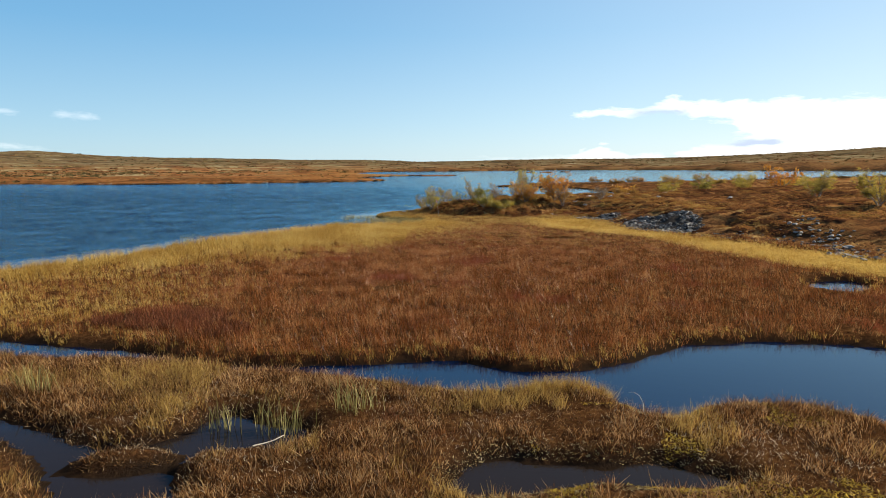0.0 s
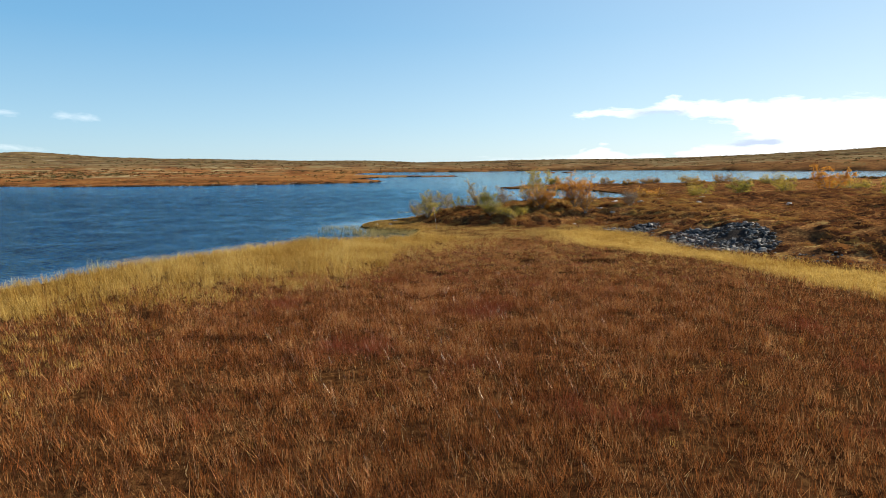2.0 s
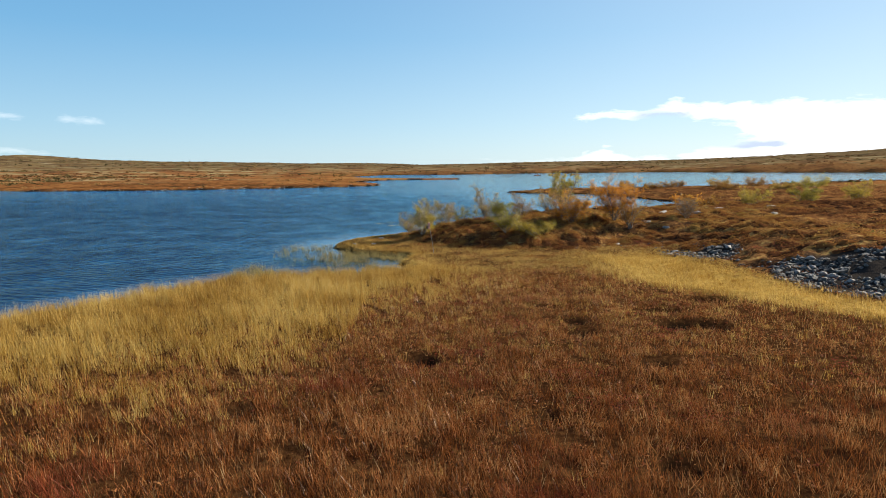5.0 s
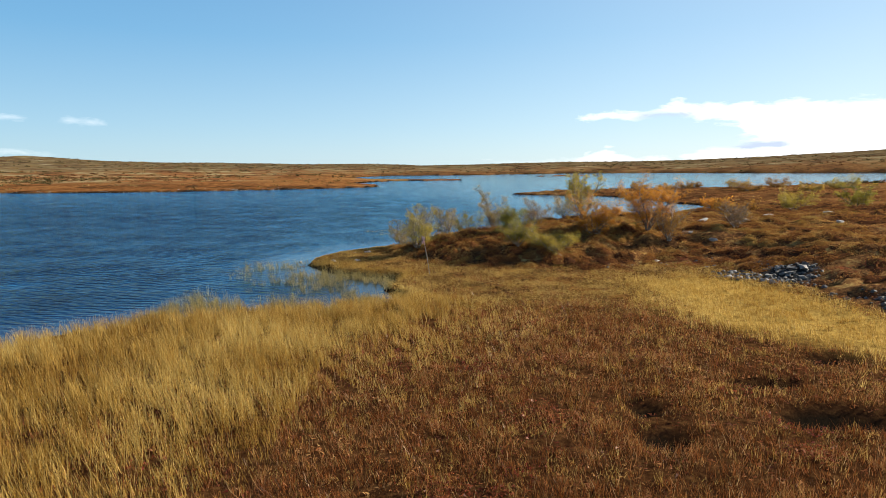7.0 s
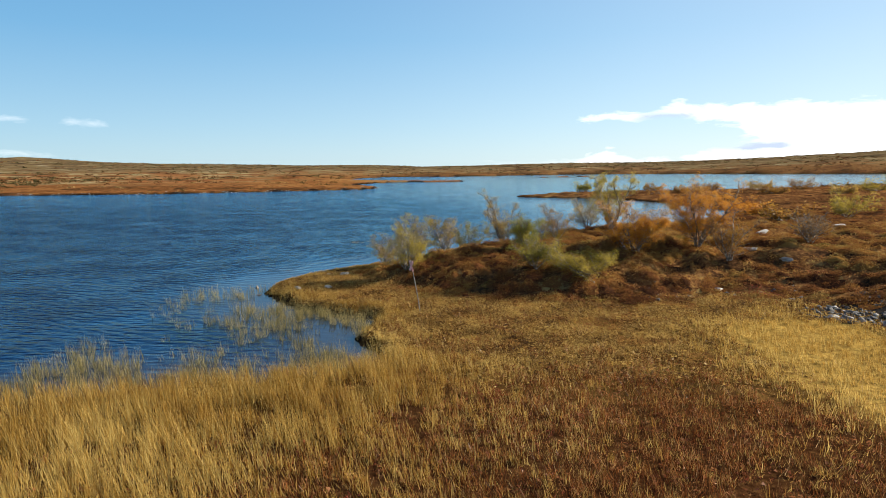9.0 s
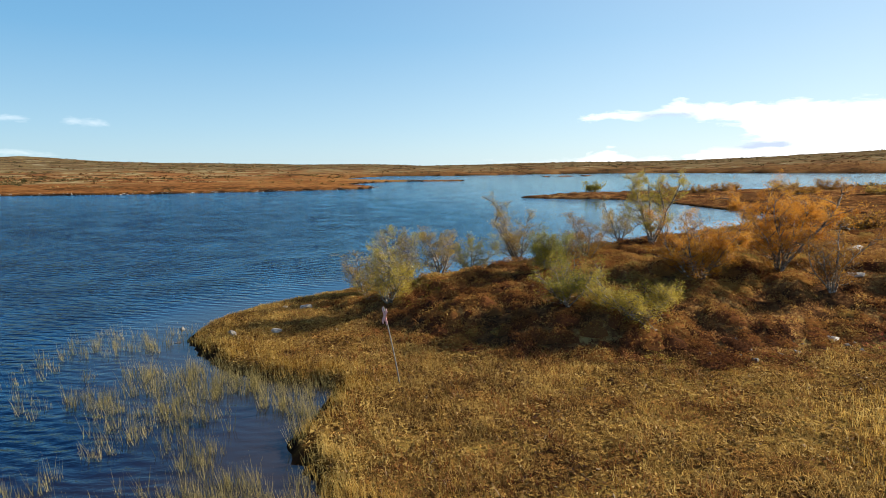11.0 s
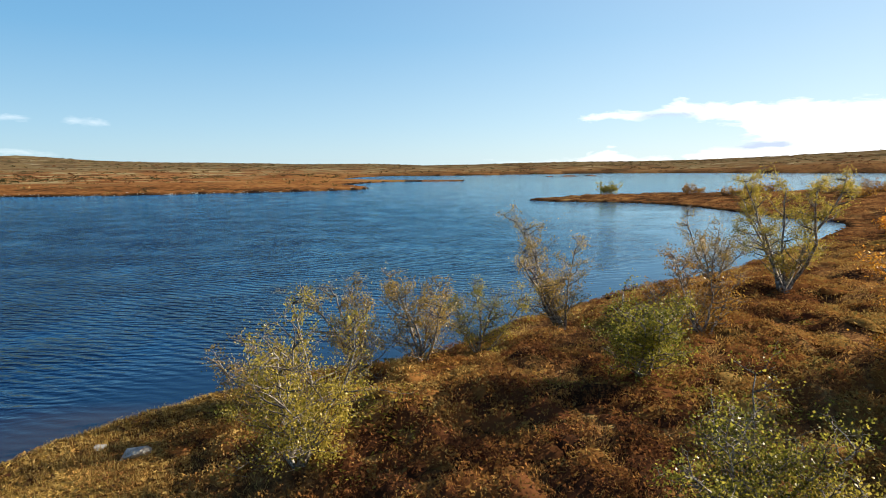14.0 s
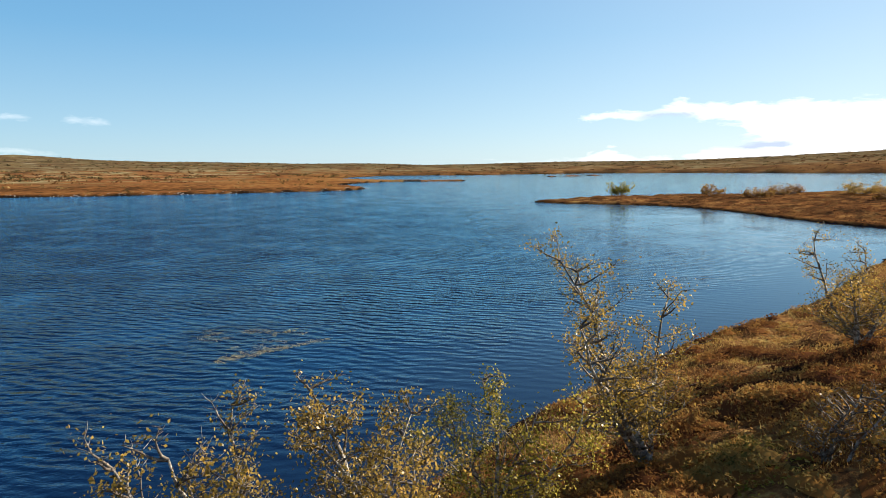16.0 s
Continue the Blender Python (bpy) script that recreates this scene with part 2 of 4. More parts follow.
# dark heather, whose colour also carries the bush shade at the hill foot
M_SHADED_HEATHER = leafy("shaded_dark_heather", [(0.10, (0.0389, 0.0185, 0.0121)), (0.36, (0.121, 0.0506, 0.0243)), (0.62, (0.218, 0.101, 0.0405)), (0.9, (0.335, 0.211, 0.081))], (0.25, -4.1, (0.194, 0.0421, 0.0284)), 0.7, 0.45, 0.0, own_part=0.5)
M_SLOPE = leafy("slope_heath", [(0.10, (0.0267, 0.0118, 0.00768)), (0.34, (0.0929, 0.0366, 0.0159)), (0.6, (0.166, 0.0803, 0.0313)), (0.9, (0.224, 0.148, 0.0585))], (0.22, -4.4, (0.174, 0.0354, 0.0177)), 0.45, 0.4, 0.0, own_part=0.32)
M_GREEN = leafy("green_sedge", [(0.2, (0.13, 0.112, 0.0324)), (0.8, (0.331, 0.288, 0.115))])
M_BANK = leafy("bank_sedge", [(0.1, (0.0302, 0.0122, 0.00576)), (0.42, (0.129, 0.0533, 0.0173)), (0.72, (0.272, 0.13, 0.0396)), (0.95, (0.499, 0.318, 0.147))], (0.5, -4.2, (0.144, 0.0432, 0.018)), 1.4, own_part=1.15)
M_STRAW = leafy("pale_reed", [(0.2, (0.245, 0.194, 0.0864)), (0.8, (0.432, 0.36, 0.194))])
M_REED = leafy("water_reed", [(0.2, (0.124, 0.106, 0.0442)), (0.8, (0.326, 0.257, 0.106))])
M_BARK = solid("birch_bark", [(0.38, (0.0276, 0.0202, 0.0147)), (0.50, (0.147, 0.124, 0.0966)), (0.64, (0.515, 0.46, 0.386))], 9.0, 0.8, 0.35)
M_TWIG = solid("birch_twig", [(0.36, (0.030, 0.020, 0.014)), (0.50, (0.085, 0.062, 0.044)), (0.66, (0.32, 0.27, 0.21))], 6.0, 0.8, 0.2)
M_ROCK = solid("grey_rock", [(0.3, (0.045, 0.040, 0.034)), (0.5, (0.135, 0.122, 0.106)), (0.7, (0.29, 0.268, 0.238))], 3.5, 0.85, 0.5, 14.0, 0.35)
LEAF = {
    "yellow": leafy("birch_leaf_yellow_green", [(0.1, (0.125, 0.107, 0.017)), (0.5, (0.331, 0.256, 0.0396)), (0.9, (0.484, 0.363, 0.0661))], None, 0.9, 0.5, 0.010, 0.45),
    "green": leafy("birch_leaf_green", [(0.1, (0.0637, 0.0709, 0.0118)), (0.5, (0.187, 0.166, 0.0253)), (0.9, (0.36, 0.3, 0.0463))], None, 0.9, 0.5, 0.010, 0.45),
    "olive": leafy("birch_leaf_olive", [(0.1, (0.112, 0.0758, 0.0195)), (0.5, (0.284, 0.19, 0.04)), (0.9, (0.5, 0.303, 0.0667))], None, 0.9, 0.5, 0.010, 0.45),
    "orange": leafy("birch_leaf_orange", [(0.1, (0.247, 0.0777, 0.00952)), (0.5, (0.478, 0.206, 0.0254)), (0.9, (0.626, 0.326, 0.0478))], None, 0.9, 0.5, 0.010, 0.45),
    "brown": leafy("birch_leaf_brown", [(0.1, (0.0943, 0.0438, 0.0144)), (0.5, (0.23, 0.109, 0.0239)), (0.9, (0.377, 0.219, 0.0398))], None, 0.9, 0.5, 0.008, 0.45),
}


# ---- the lie of the land ----
def smooth_line(points, closed=True, times=2):
    p = np.array(points, float)
    for _ in range(times):
        q = np.roll(p, -1, axis=0)
        p = np.stack([0.75 * p + 0.25 * q, 0.25 * p + 0.75 * q], 1).reshape(-1, 2)
    return p


def inside_by(points, X, Y):
    """Distance from the outline, positive inside it."""
    p = smooth_line(points)
    q = np.roll(p, -1, axis=0)
    best = np.full(X.shape, 1e12)
    odd = np.zeros(X.shape, bool)
    for (ax, ay), (bx, by) in zip(p, q):
        dx, dy = bx - ax, by - ay
        k = np.clip(((X - ax) * dx + (Y - ay) * dy) / (dx * dx + dy * dy + 1e-12), 0, 1)
        best = np.minimum(best, (X - ax - k * dx) ** 2 + (Y - ay - k * dy) ** 2)
        if dy != 0:
            odd ^= ((ay > Y) != (by > Y)) & (X < ax + (Y - ay) * dx / dy)
    return np.where(odd, 1, -1) * np.sqrt(best)


def step(a, b, x):
    k = np.clip((x - a) / (b - a), 0, 1)
    return k * k * (3 - 2 * k)


def lattice(ix, iy, seed):
    n = (ix.astype(np.int64) * 374761393 + iy.astype(np.int64) * 668265263 + seed * 982451653) & 0x7FFFFFFF
    n = ((n ^ (n >> 13)) * 1274126177) & 0x7FFFFFFF
    n = ((n ^ (n >> 16)) * 2246822519) & 0x7FFFFFFF
    return (n & 0xFFFF) / 65535.0


def rough(X, Y, size, seed, octaves=3):
    """Smooth noise from -1 to 1 with lumps of about that size."""
    out, amp, total = np.zeros(np.shape(X)), 1.0, 0.0
    for o in range(octaves):
        u, v = np.asarray(X) / size * 2 ** o + 17.3 * o, np.asarray(Y) / size * 2 ** o + 9.1 * o
        i, j = np.floor(u), np.floor(v)
        fu, fv = u - i, v - j
        fu, fv = fu * fu * (3 - 2 * fu), fv * fv * (3 - 2 * fv)
        a = lattice(i, j, seed + o) * (1 - fu) + lattice(i + 1, j, seed + o) * fu
        b = lattice(i, j + 1, seed + o) * (1 - fu) + lattice(i + 1, j + 1, seed + o) * fu
        out += amp * (2 * (a * (1 - fv) + b * fv) - 1)
        total += amp
        amp *= 0.5
    return out / total


lake_edge = [(-33, 25), (-30, 28.5), (-25.6, 34.5), (-23.8, 36.9), (-21.8, 39.7), (-19.8, 44.5), (-18.3, 48.6), (-16.2, 50.6), (-14.6, 53), (-13.3, 55.6), (-11.2, 57.2), (-8.5, 58.6), (-6.3, 58.9), (-4.2, 59.2), (-2, 60.1)]
inlet = [(-1.0, 61.2), (-2.1, 62.4), (-2.4, 63.6), (-2.2, 65.2), (-1.9, 66.6), (-2.2, 67.3), (-3.3, 67.3), (-5, 68), (-6.8, 70), (-7.6, 71.2)]
point = [(-7.9, 72.8), (-7.6, 74.3), (-7.0, 75.8), (-6.2, 77.0), (-4.9, 78.3), (-3.6, 79.5), (-2, 80.3), (-0.4, 80.9), (1.2, 82.2), (3, 84.8), (5.2, 87.2), (8, 89.8), (10.5, 92), (13, 93.8)]
bay = [(17, 97), (21, 101.5), (27, 107.4), (33, 114), (37.5, 119.5), (39.5, 123.5), (38, 128), (36.4, 134), (36, 146), (33, 156), (27, 161.8), (19, 165), (14.9, 169.6)]
spit_back = [(16, 172.5), (24, 176.5), (35, 180), (48, 181), (62, 184), (80, 190), (110, 205), (160, 225), (240, 250), (420, 300), (420, -60), (70, -60), (66, 20)]
channel_bank = [(32, 19.5), (24, 18.5), (18, 18.8), (14.3, 19.4), (11.6, 20.1), (9.7, 20.1), (7.6, 19.7), (5.2, 17.9), (4.2, 17.4), (2.7, 17.2), (1.7, 17.4), (0.9, 18), (0.1, 18.5), (-1.7, 18.3), (-3.4, 18.1), (-5, 17.8), (-6.9, 18.1), (-9, 19), (-11.2, 19.8), (-13.3, 20.3), (-15.9, 21.1), (-22, 22.5), (-30, 24)]
near_bank = [(-60, 24), (-30, 20.5), (-20, 20.2), (-14.4, 19.1), (-12.8, 18.6), (-10.6, 18.9), (-8.4, 18.4), (-7, 17.6), (-5.2, 17.1), (-3.9, 17.1), (-2.2, 16.6), (-0.6, 15.9), (0.9, 15.4), (2, 15.5), (3.1, 16), (3.9, 15.5), (4.2, 14.4), (4.7, 13.8), (5.7, 13.9), (6.5, 14.5), (8.6, 14.8), (9.3, 14), (10.2, 12.9), (12, 11), (15, 8.5), (22, 4), (40, -4), (40, -60), (-60, -60)]
pool_left = [(-12.3, 14.3), (-11.0, 14.3), (-9.9, 13.8), (-8.5, 12.8), (-7.3, 12.5), (-6.6, 12.8), (-6.0, 13.2), (-5.9, 14.1), (-5.2, 14.3), (-4.4, 13.8), (-3.4, 13.7), (-3.2, 13.1), (-3.7, 12.5), (-4.5, 12.3), (-5.2, 12.1), (-5.4, 11.8), (-5.3, 11.2), (-5.0, 10.2), (-7.4, 10.2), (-8.2, 11.2), (-9.2, 12.4), (-10.2, 13.1), (-11.3, 13.1)]
pool_islet = [(-7.8, 11.8), (-7.5, 12.1), (-6.8, 12.3), (-5.8, 12.2), (-5.8, 11.7), (-6.6, 11.5), (-7.4, 11.4)]
pool_right = [(-0.3, 10.7), (0.0, 11.2), (0.5, 11.9), (1.1, 12.1), (1.8, 11.8), (3.1, 11.7), (4.3, 11.7), (5.3, 11.1), (5.2, 10.7), (4.1, 10.5), (3.1, 10.6), (2.6, 10.7), (1.8, 10.5), (0.9, 10.2)]
pool_marsh = [(17.6, 29.5), (19.2, 30.8), (20.7, 30.6), (21.0, 29.4), (19.4, 27.8), (17.7, 27.6)]
far_west = [(-700, 300), (-300, 238), (-200, 232), (-150, 221), (-120, 210), (-98, 207.5), (-86, 208.5), (-75, 211.5), (-64, 215), (-52, 219), (-39, 223.5), (-27, 232), (-20.5, 243), (-25, 258), (-36, 275), (-34, 320), (-20, 344), (0, 338), (14, 333), (16, 338), (-2, 350), (-30, 362), (-70, 420), (-62, 520), (-48, 585), (-90, 900), (-700, 900)]
far_shore = [(-900, 640), (-60, 600), (5, 556), (60, 600), (150, 655), (225, 556), (285, 470), (420, 420), (420, 240), (5000, 100), (5000, 5000), (-5000, 5000), (-5000, 250)]
far_tongue = [(50, 424), (80, 446), (108, 472), (102, 476), (74, 452)]
islet = [(212, 414), (226, 417), (228, 423), (214, 421)]
heath_edge = [(-3.6, 75.5), (-3.0, 72.6), (-0.8, 70.6), (2, 69.2), (6, 68.0), (10, 68.6), (13.5, 69.3), (15.6, 68.0), (16.6, 63.5), (16.4, 58.5), (18.4, 52), (22, 47.5), (25.6, 43), (27, 37), (31, 32), (40, 28), (90, 24), (430, -60), (430, 310), (240, 255), (110, 208), (60, 187), (30, 181), (13, 170), (30, 158), (33, 140), (37, 122), (20, 102), (4, 88), (-1, 82), (-3.4, 79)]
gold_meadow = [(9.0, 62), (9.8, 64.3), (12, 65.3), (14.5, 65), (15.6, 62.5), (15.8, 59), (16.2, 55.5), (18.2, 50.2), (21.5, 45.5), (25, 38), (28, 32), (24, 29), (19.5, 34), (18.2, 41), (17.2, 46.5), (14.2, 50.5), (12, 53.6), (10, 57)]

rock_field = [(16.8, 57.3), (18.3, 59.2), (20.8, 59.8), (23, 57.6), (23, 54), (21.8, 51), (18.8, 51.2), (16.8, 54.5)]
rock_strip = [(13.6, 65.0), (14.6, 66.9), (17.4, 67.2), (19.4, 65.2), (18.0, 62.9), (15.6, 63.3)]

xs = np.unique(np.round(np.concatenate([-30 - np.geomspace(0.5, 4900, 110), np.arange(-30, 44, 0.36), 44 + np.geomspace(0.5, 4900, 110)]), 3))
ys = np.unique(np.round(np.concatenate([6 - np.geomspace(0.5, 400, 24), np.arange(6, 120, 0.35), 120 + np.geomspace(0.4, 4800, 215)]), 3))
GX, GY = np.meshgrid(xs, ys)
edge_main = inside_by(lake_edge + inlet + point + bay + spit_back + channel_bank, GX, GY)
edge_near = inside_by(near_bank, GX, GY)
edge_bank = edge_near.copy()
for hole in (pool_left, pool_right):
    edge_near = np.minimum(edge_near, -inside_by(hole, GX, GY))
edge_near = np.maximum(edge_near, inside_by(pool_islet, GX, GY))
edge_main = np.minimum(edge_main, -inside_by(pool_marsh, GX, GY))
edge_far = np.maximum.reduce([inside_by(o, GX, GY) for o in (far_west, far_shore, far_tongue, islet)])
SHORE = np.maximum.reduce([edge_main, edge_near, edge_far])
SHORE += np.where(np.abs(SHORE) < 6, 0.30 * rough(GX, GY, 1.3, 3), 0) + np.where(GY > 190, 1.6 * rough(GX, GY, 14.0, 5), 0)
HEATH = inside_by(heath_edge, GX, GY) + 0.7 * rough(GX, GY, 3.0, 7)
GOLD = inside_by(gold_meadow, GX, GY) + 0.8 * rough(GX, GY, 3.5, 11)
ROCKY = np.maximum(inside_by(rock_field, GX, GY), inside_by(rock_strip, GX, GY)) + 0.6 * rough(GX, GY, 1.6, 13)
FAR = step(175, 215, GY + 0.15 * np.abs(GX)) + step(60, 140, np.abs(GX - 10) - 0.1 * GY)
FAR = np.clip(FAR, 0, 1)
# hollows where the peat lies bare
HOLLOW = np.zeros(GX.shape)
for hx, hy, ra, rb in ((8.9, 48.0, 0.95, 0.42), (9.7, 47.7, 0.6, 0.3), (4.9, 47.0, 0.5, 0.33), (8.6, 50.1, 0.8, 0.22), (5.0, 48.6, 0.35, 0.3), (-0.4, 44.2, 0.45, 0.35), (6.4, 43.6, 0.5, 0.2), (11.5, 52.0, 0.7, 0.25), (2.6, 40.0, 0.3, 0.2), (-11.8, 35.5, 0.5, 0.25), (-4.5, 40.6, 0.3, 0.25), (4.6, 37.6, 0.35, 0.22)):
    HOLLOW = np.maximum(HOLLOW, 1 - step(0.55, 1.15, np.hypot((GX - hx) / (1.35 * ra), (GY - hy) / (1.7 * rb))))

rise = np.interp(np.arctan2(GX, GY), np.radians([-120, -60, -36, -29, -20, -9.5, 0, 11.5, 21, 27.5, 36, 50, 90, 130]),
                 np.array([20, 24, 21.5, 18.5, 14.5, 10.5, 8, 10.5, 11.5, 15, 21, 26, 22, 16]) / 1079)
reach = np.hypot(GX, GY)
HILL = rise * 1750 * step(240, 1750, reach) * (1 - 0.6 * step(2100, 4200, reach)) + 1.1 * step(2, 40, SHORE) * step(190, 260, reach)
HILL += 7.0 * np.exp(-((GX + 800) / 60) ** 2 - ((GY - 1230) / 150) ** 2)
HILL += (3.6 * rough(GX, GY, 210, 21, 2) + 1.2 * rough(GX, GY, 120, 23, 2)) * step(260, 900, reach)
HILL += 1.9 * rough(GX, GY, 75, 27, 2) * step(235, 420, reach) * step(4, 40, SHORE)
west = step(12, 6, GX)
dry = (west * (0.5 * step(-0.3, 2.8, HEATH) + 0.5 * step(1.0, 9.0, HEATH)) + (1 - west) * step(0, 8, HEATH)) * step(0.2, 6.5, SHORE)
Z = 0.24 * step(-0.05, 0.40, SHORE) + 0.07 * rough(GX, GY, 0.9, 31)
Z += (1.45 * dry + 0.55 * step(8, 30, HEATH) * step(4, 16, SHORE) + 1.1 * step(30, 75, GX) * step(8, 30, HEATH) * step(4, 20, SHORE)) * (1 - 0.5 * step(83, 97, GY) - 0.15 * step(118, 150, GY))
Z += step(0, 2, HEATH) * (0.17 * rough(GX, GY, 1.5, 33) + 0.42 * (1 - 0.5 * step(14, 24, GX)) * np.maximum(rough(GX, GY, 0.95, 34, 2), 0) + 0.18 * rough(GX, GY, 7.0, 35)) * step(0.2, 3, SHORE)
Z += HILL * step(0, 25, SHORE) + 0.35 * step(0.0, 1.2, SHORE) * step(190, 205, GY)
Z -= 0.22 * HOLLOW
Z = np.where(SHORE > 0, np.maximum(Z, 0.03 + 0.02 * rough(GX, GY, 0.5, 37)), -0.9 * step(0, -3.0, SHORE) - 0.02)


TURF = np.clip(step(56, 61, GY + 1.5 * rough(GX, GY, 2.0, 55)) * step(0.6, -0.4, HEATH) * step(82, 80, GY) + step(-0.5, 0.6, GOLD), 0, 1)


def sample(field, x, y):
    """Bilinear value of a field of the land at the places x, y."""
    i = np.clip(np.searchsorted(xs, x) - 1, 0, len(xs) - 2)
    j = np.clip(np.searchsorted(ys, y) - 1, 0, len(ys) - 2)
    u, v = np.clip((x - xs[i]) / (xs[i + 1] - xs[i]), 0, 1), np.clip((y - ys[j]) / (ys[j + 1] - ys[j]), 0, 1)
    return (field[j, i] * (1 - u) + field[j, i + 1] * u) * (1 - v) + (field[j + 1, i] * (1 - u) + field[j + 1, i + 1] * u) * v


def ground_at(x, y):
    return float(sample(Z, np.array([x], float), np.array([y], float))[0])


def raw_mesh(name, verts, faces, smooth=False):
    """A mesh from arrays of places and of corners (all faces with the same number of them)."""
    me = bpy.data.meshes.new(name)
    n, k = faces.shape
    me.vertices.add(len(verts))
    me.vertices.foreach_set("co", np.ascontiguousarray(verts, np.float32).ravel())
    me.loops.add(n * k)
    me.loops.foreach_set("vertex_index", np.ascontiguousarray(faces, np.int32).ravel())
    me.polygons.add(n)
    me.polygons.foreach_set("loop_start", np.arange(0, n * k, k, dtype=np.int32))
    if smooth:
        me.polygons.foreach_set("use_smooth", np.ones(n, bool))
    me.update(calc_edges=True)
    return me


def sheet(name, gx, gy, z, fields, mat):
    ny, nx = z.shape
    X, Y = np.meshgrid(gx, gy)
    a = (np.arange(ny - 1)[:, None] * nx + np.arange(nx - 1)[None]).ravel()
    me = raw_mesh(name, np.stack([X.ravel(), Y.ravel(), z.ravel()], 1), np.stack([a, a + 1, a + nx + 1, a + nx], 1), True)
    for key, value in fields.items():
        at = me.attributes.new(key, "FLOAT", "POINT")
        at.data.foreach_set("value", np.ascontiguousarray(value, np.float32).ravel())
    me.materials.append(mat)
    return new(name, me)


ground = sheet("ground", xs, ys, Z, {"heath": step(-0.5, 1.2, HEATH), "far": FAR, "scree": step(-0.5, 0.5, ROCKY), "hollow": HOLLOW, "turf": TURF, "gold": step(-1.2, 1.6, GOLD), "hazed_fell": 0.85 * step(380, 900, reach), "rust": np.maximum(FAR * step(75, 20, SHORE), 0.75 * step(22, 32, GX) * step(0, 2, HEATH)), "wet": step(0.42, 0.12, SHORE - 0.9 * FAR)}, M_GROUND)
tagged(ground, "brown peat and heath moorland rolling to low far hills", "ground", kind="structure")
wxs, wys = xs[::3], ys[::3]
wsd = -SHORE[::3, ::3]
shelter = (0.10 + 0.90 * step(0.5, 8.0, wsd)) * (0.25 + 0.75 * step(15, 60, wys)[:, None])
shelter = np.where((wys > 110)[:, None], np.maximum(shelter, 0.9), shelter)
lee = (1 - 0.66 * step(-25, 22, wxs))[None] * (1 - 0.55 * step(88, 190, wys))[:, None] * (1 - 0.75 * step(2, 22, wxs)[None] * (step(84, 92, wys) * step(172, 140, wys))[:, None])
shelter *= np.where((wys > 60)[:, None], lee, 1.0) * (1 - 0.25 * step(130, 300, wys))[:, None] * (1 - 0.18 * step(30, 45, wys) * step(112, 92, wys))[:, None]
shelter = np.where((wys < 26)[:, None] & (wxs > -34)[None] & (wxs < 66)[None], 0.006, shelter)
lake = sheet("water", wxs, wys, np.zeros(wsd.shape), {"calm": shelter, "shoal": step(4.5, 0.0, wsd) * (wys > 40)[:, None] * (wys < 78)[:, None] * 0.8, "bog": np.where((wys < 15)[:, None] & (np.abs(wxs) < 16)[None] & (wsd < 6), step(15.5, 13.0, wys)[:, None] * (edge_bank[::3, ::3] > 0), 0.0)}, M_WATER)
tagged(lake, "deep blue lake water with small wind ripples", "water", kind="structure")


# ---- grasses and dwarf shrubs ----
rng = np.random.default_rng(4)


def spread(x0, x1, y0, y1, count):
    return rng.uniform(x0, x1, count), rng.uniform(y0, y1, count)


def blades(name, x, y, height, width, lean, mat, label, category, bend=2, sink=0.02, wind=(0.0, 0.0), base=None):
    """Many thin blades, each rooted at its place on the ground."""
    n = len(x)
    z = (sample(Z, x, y) if base is None else base) - sink
    a = rng.uniform(0, 2 * math.pi, n)
    out = np.stack([np.cos(a), np.sin(a)], 1) * (lean * rng.uniform(0.15, 1.0, n) * height)[:, None] + np.array(wind)[None] * height[:, None]
    b = rng.uniform(0, 2 * math.pi, n)
    side = np.stack([np.cos(b), np.sin(b), np.zeros(n)], 1) * (width / 2)[:, None]
    root = np.stack([x, y, z], 1)
    tip = root + np.stack([out[:, 0], out[:, 1], height], 1)
    if bend == 1:
        v = np.stack([root - side, root + side, tip], 1).reshape(-1, 3)
        f = (np.arange(n)[:, None] * 3 + np.array([0, 1, 2])[None])
    else:
        mid = root + np.stack([out[:, 0] * 0.33, out[:, 1] * 0.33, height * 0.58], 1)
        v = np.stack([root - side, root + side, mid + side * 0.8, mid - side * 0.8, tip], 1).reshape(-1, 3)
        k = np.arange(n)[:, None] * 5
        f = np.concatenate([k + np.array([[0, 1, 2]]), k + np.array([[0, 2, 3]]), k + np.array([[3, 2, 4]])], 0)
    me = raw_mesh(name, v, f)
    me.materials.append(mat)
    return tagged(new(name, me), label, category, kind="stuff")


def cushion(name, x, y, height, size, mat, label, category, flat=0.6):
    """Dwarf shrubs: many little leaves at all tilts, filling low mounds."""
    n = len(x)
    z = sample(Z, x, y) + height * rng.uniform(0.05, 1.0, n) ** 0.7
    c = np.stack([x, y, z], 1)
    t = rng.normal(0, 1, (3, n, 3)) * np.array([1, 1, flat])
    t -= t.mean(0)
    t *= size[None, :, None] * 0.62
    me = raw_mesh(name, (c[None] + t).transpose(1, 0, 2).reshape(-1, 3), np.arange(n * 3).reshape(-1, 3))
    me.materials.append(mat)
    return tagged(new(name, me), label, category, kind="stuff")


def tufts(x, y, each, radius):
    n = len(x)
    r = radius * np.sqrt(rng.uniform(0, 1, n * each))
    a = rng.uniform(0, 2 * math.pi, n * each)
    return np.repeat(x, each) + r * np.cos(a), np.repeat(y, each) + r * np.sin(a)


def keep(mask, *arrays):
    return [a[mask] for a in arrays]


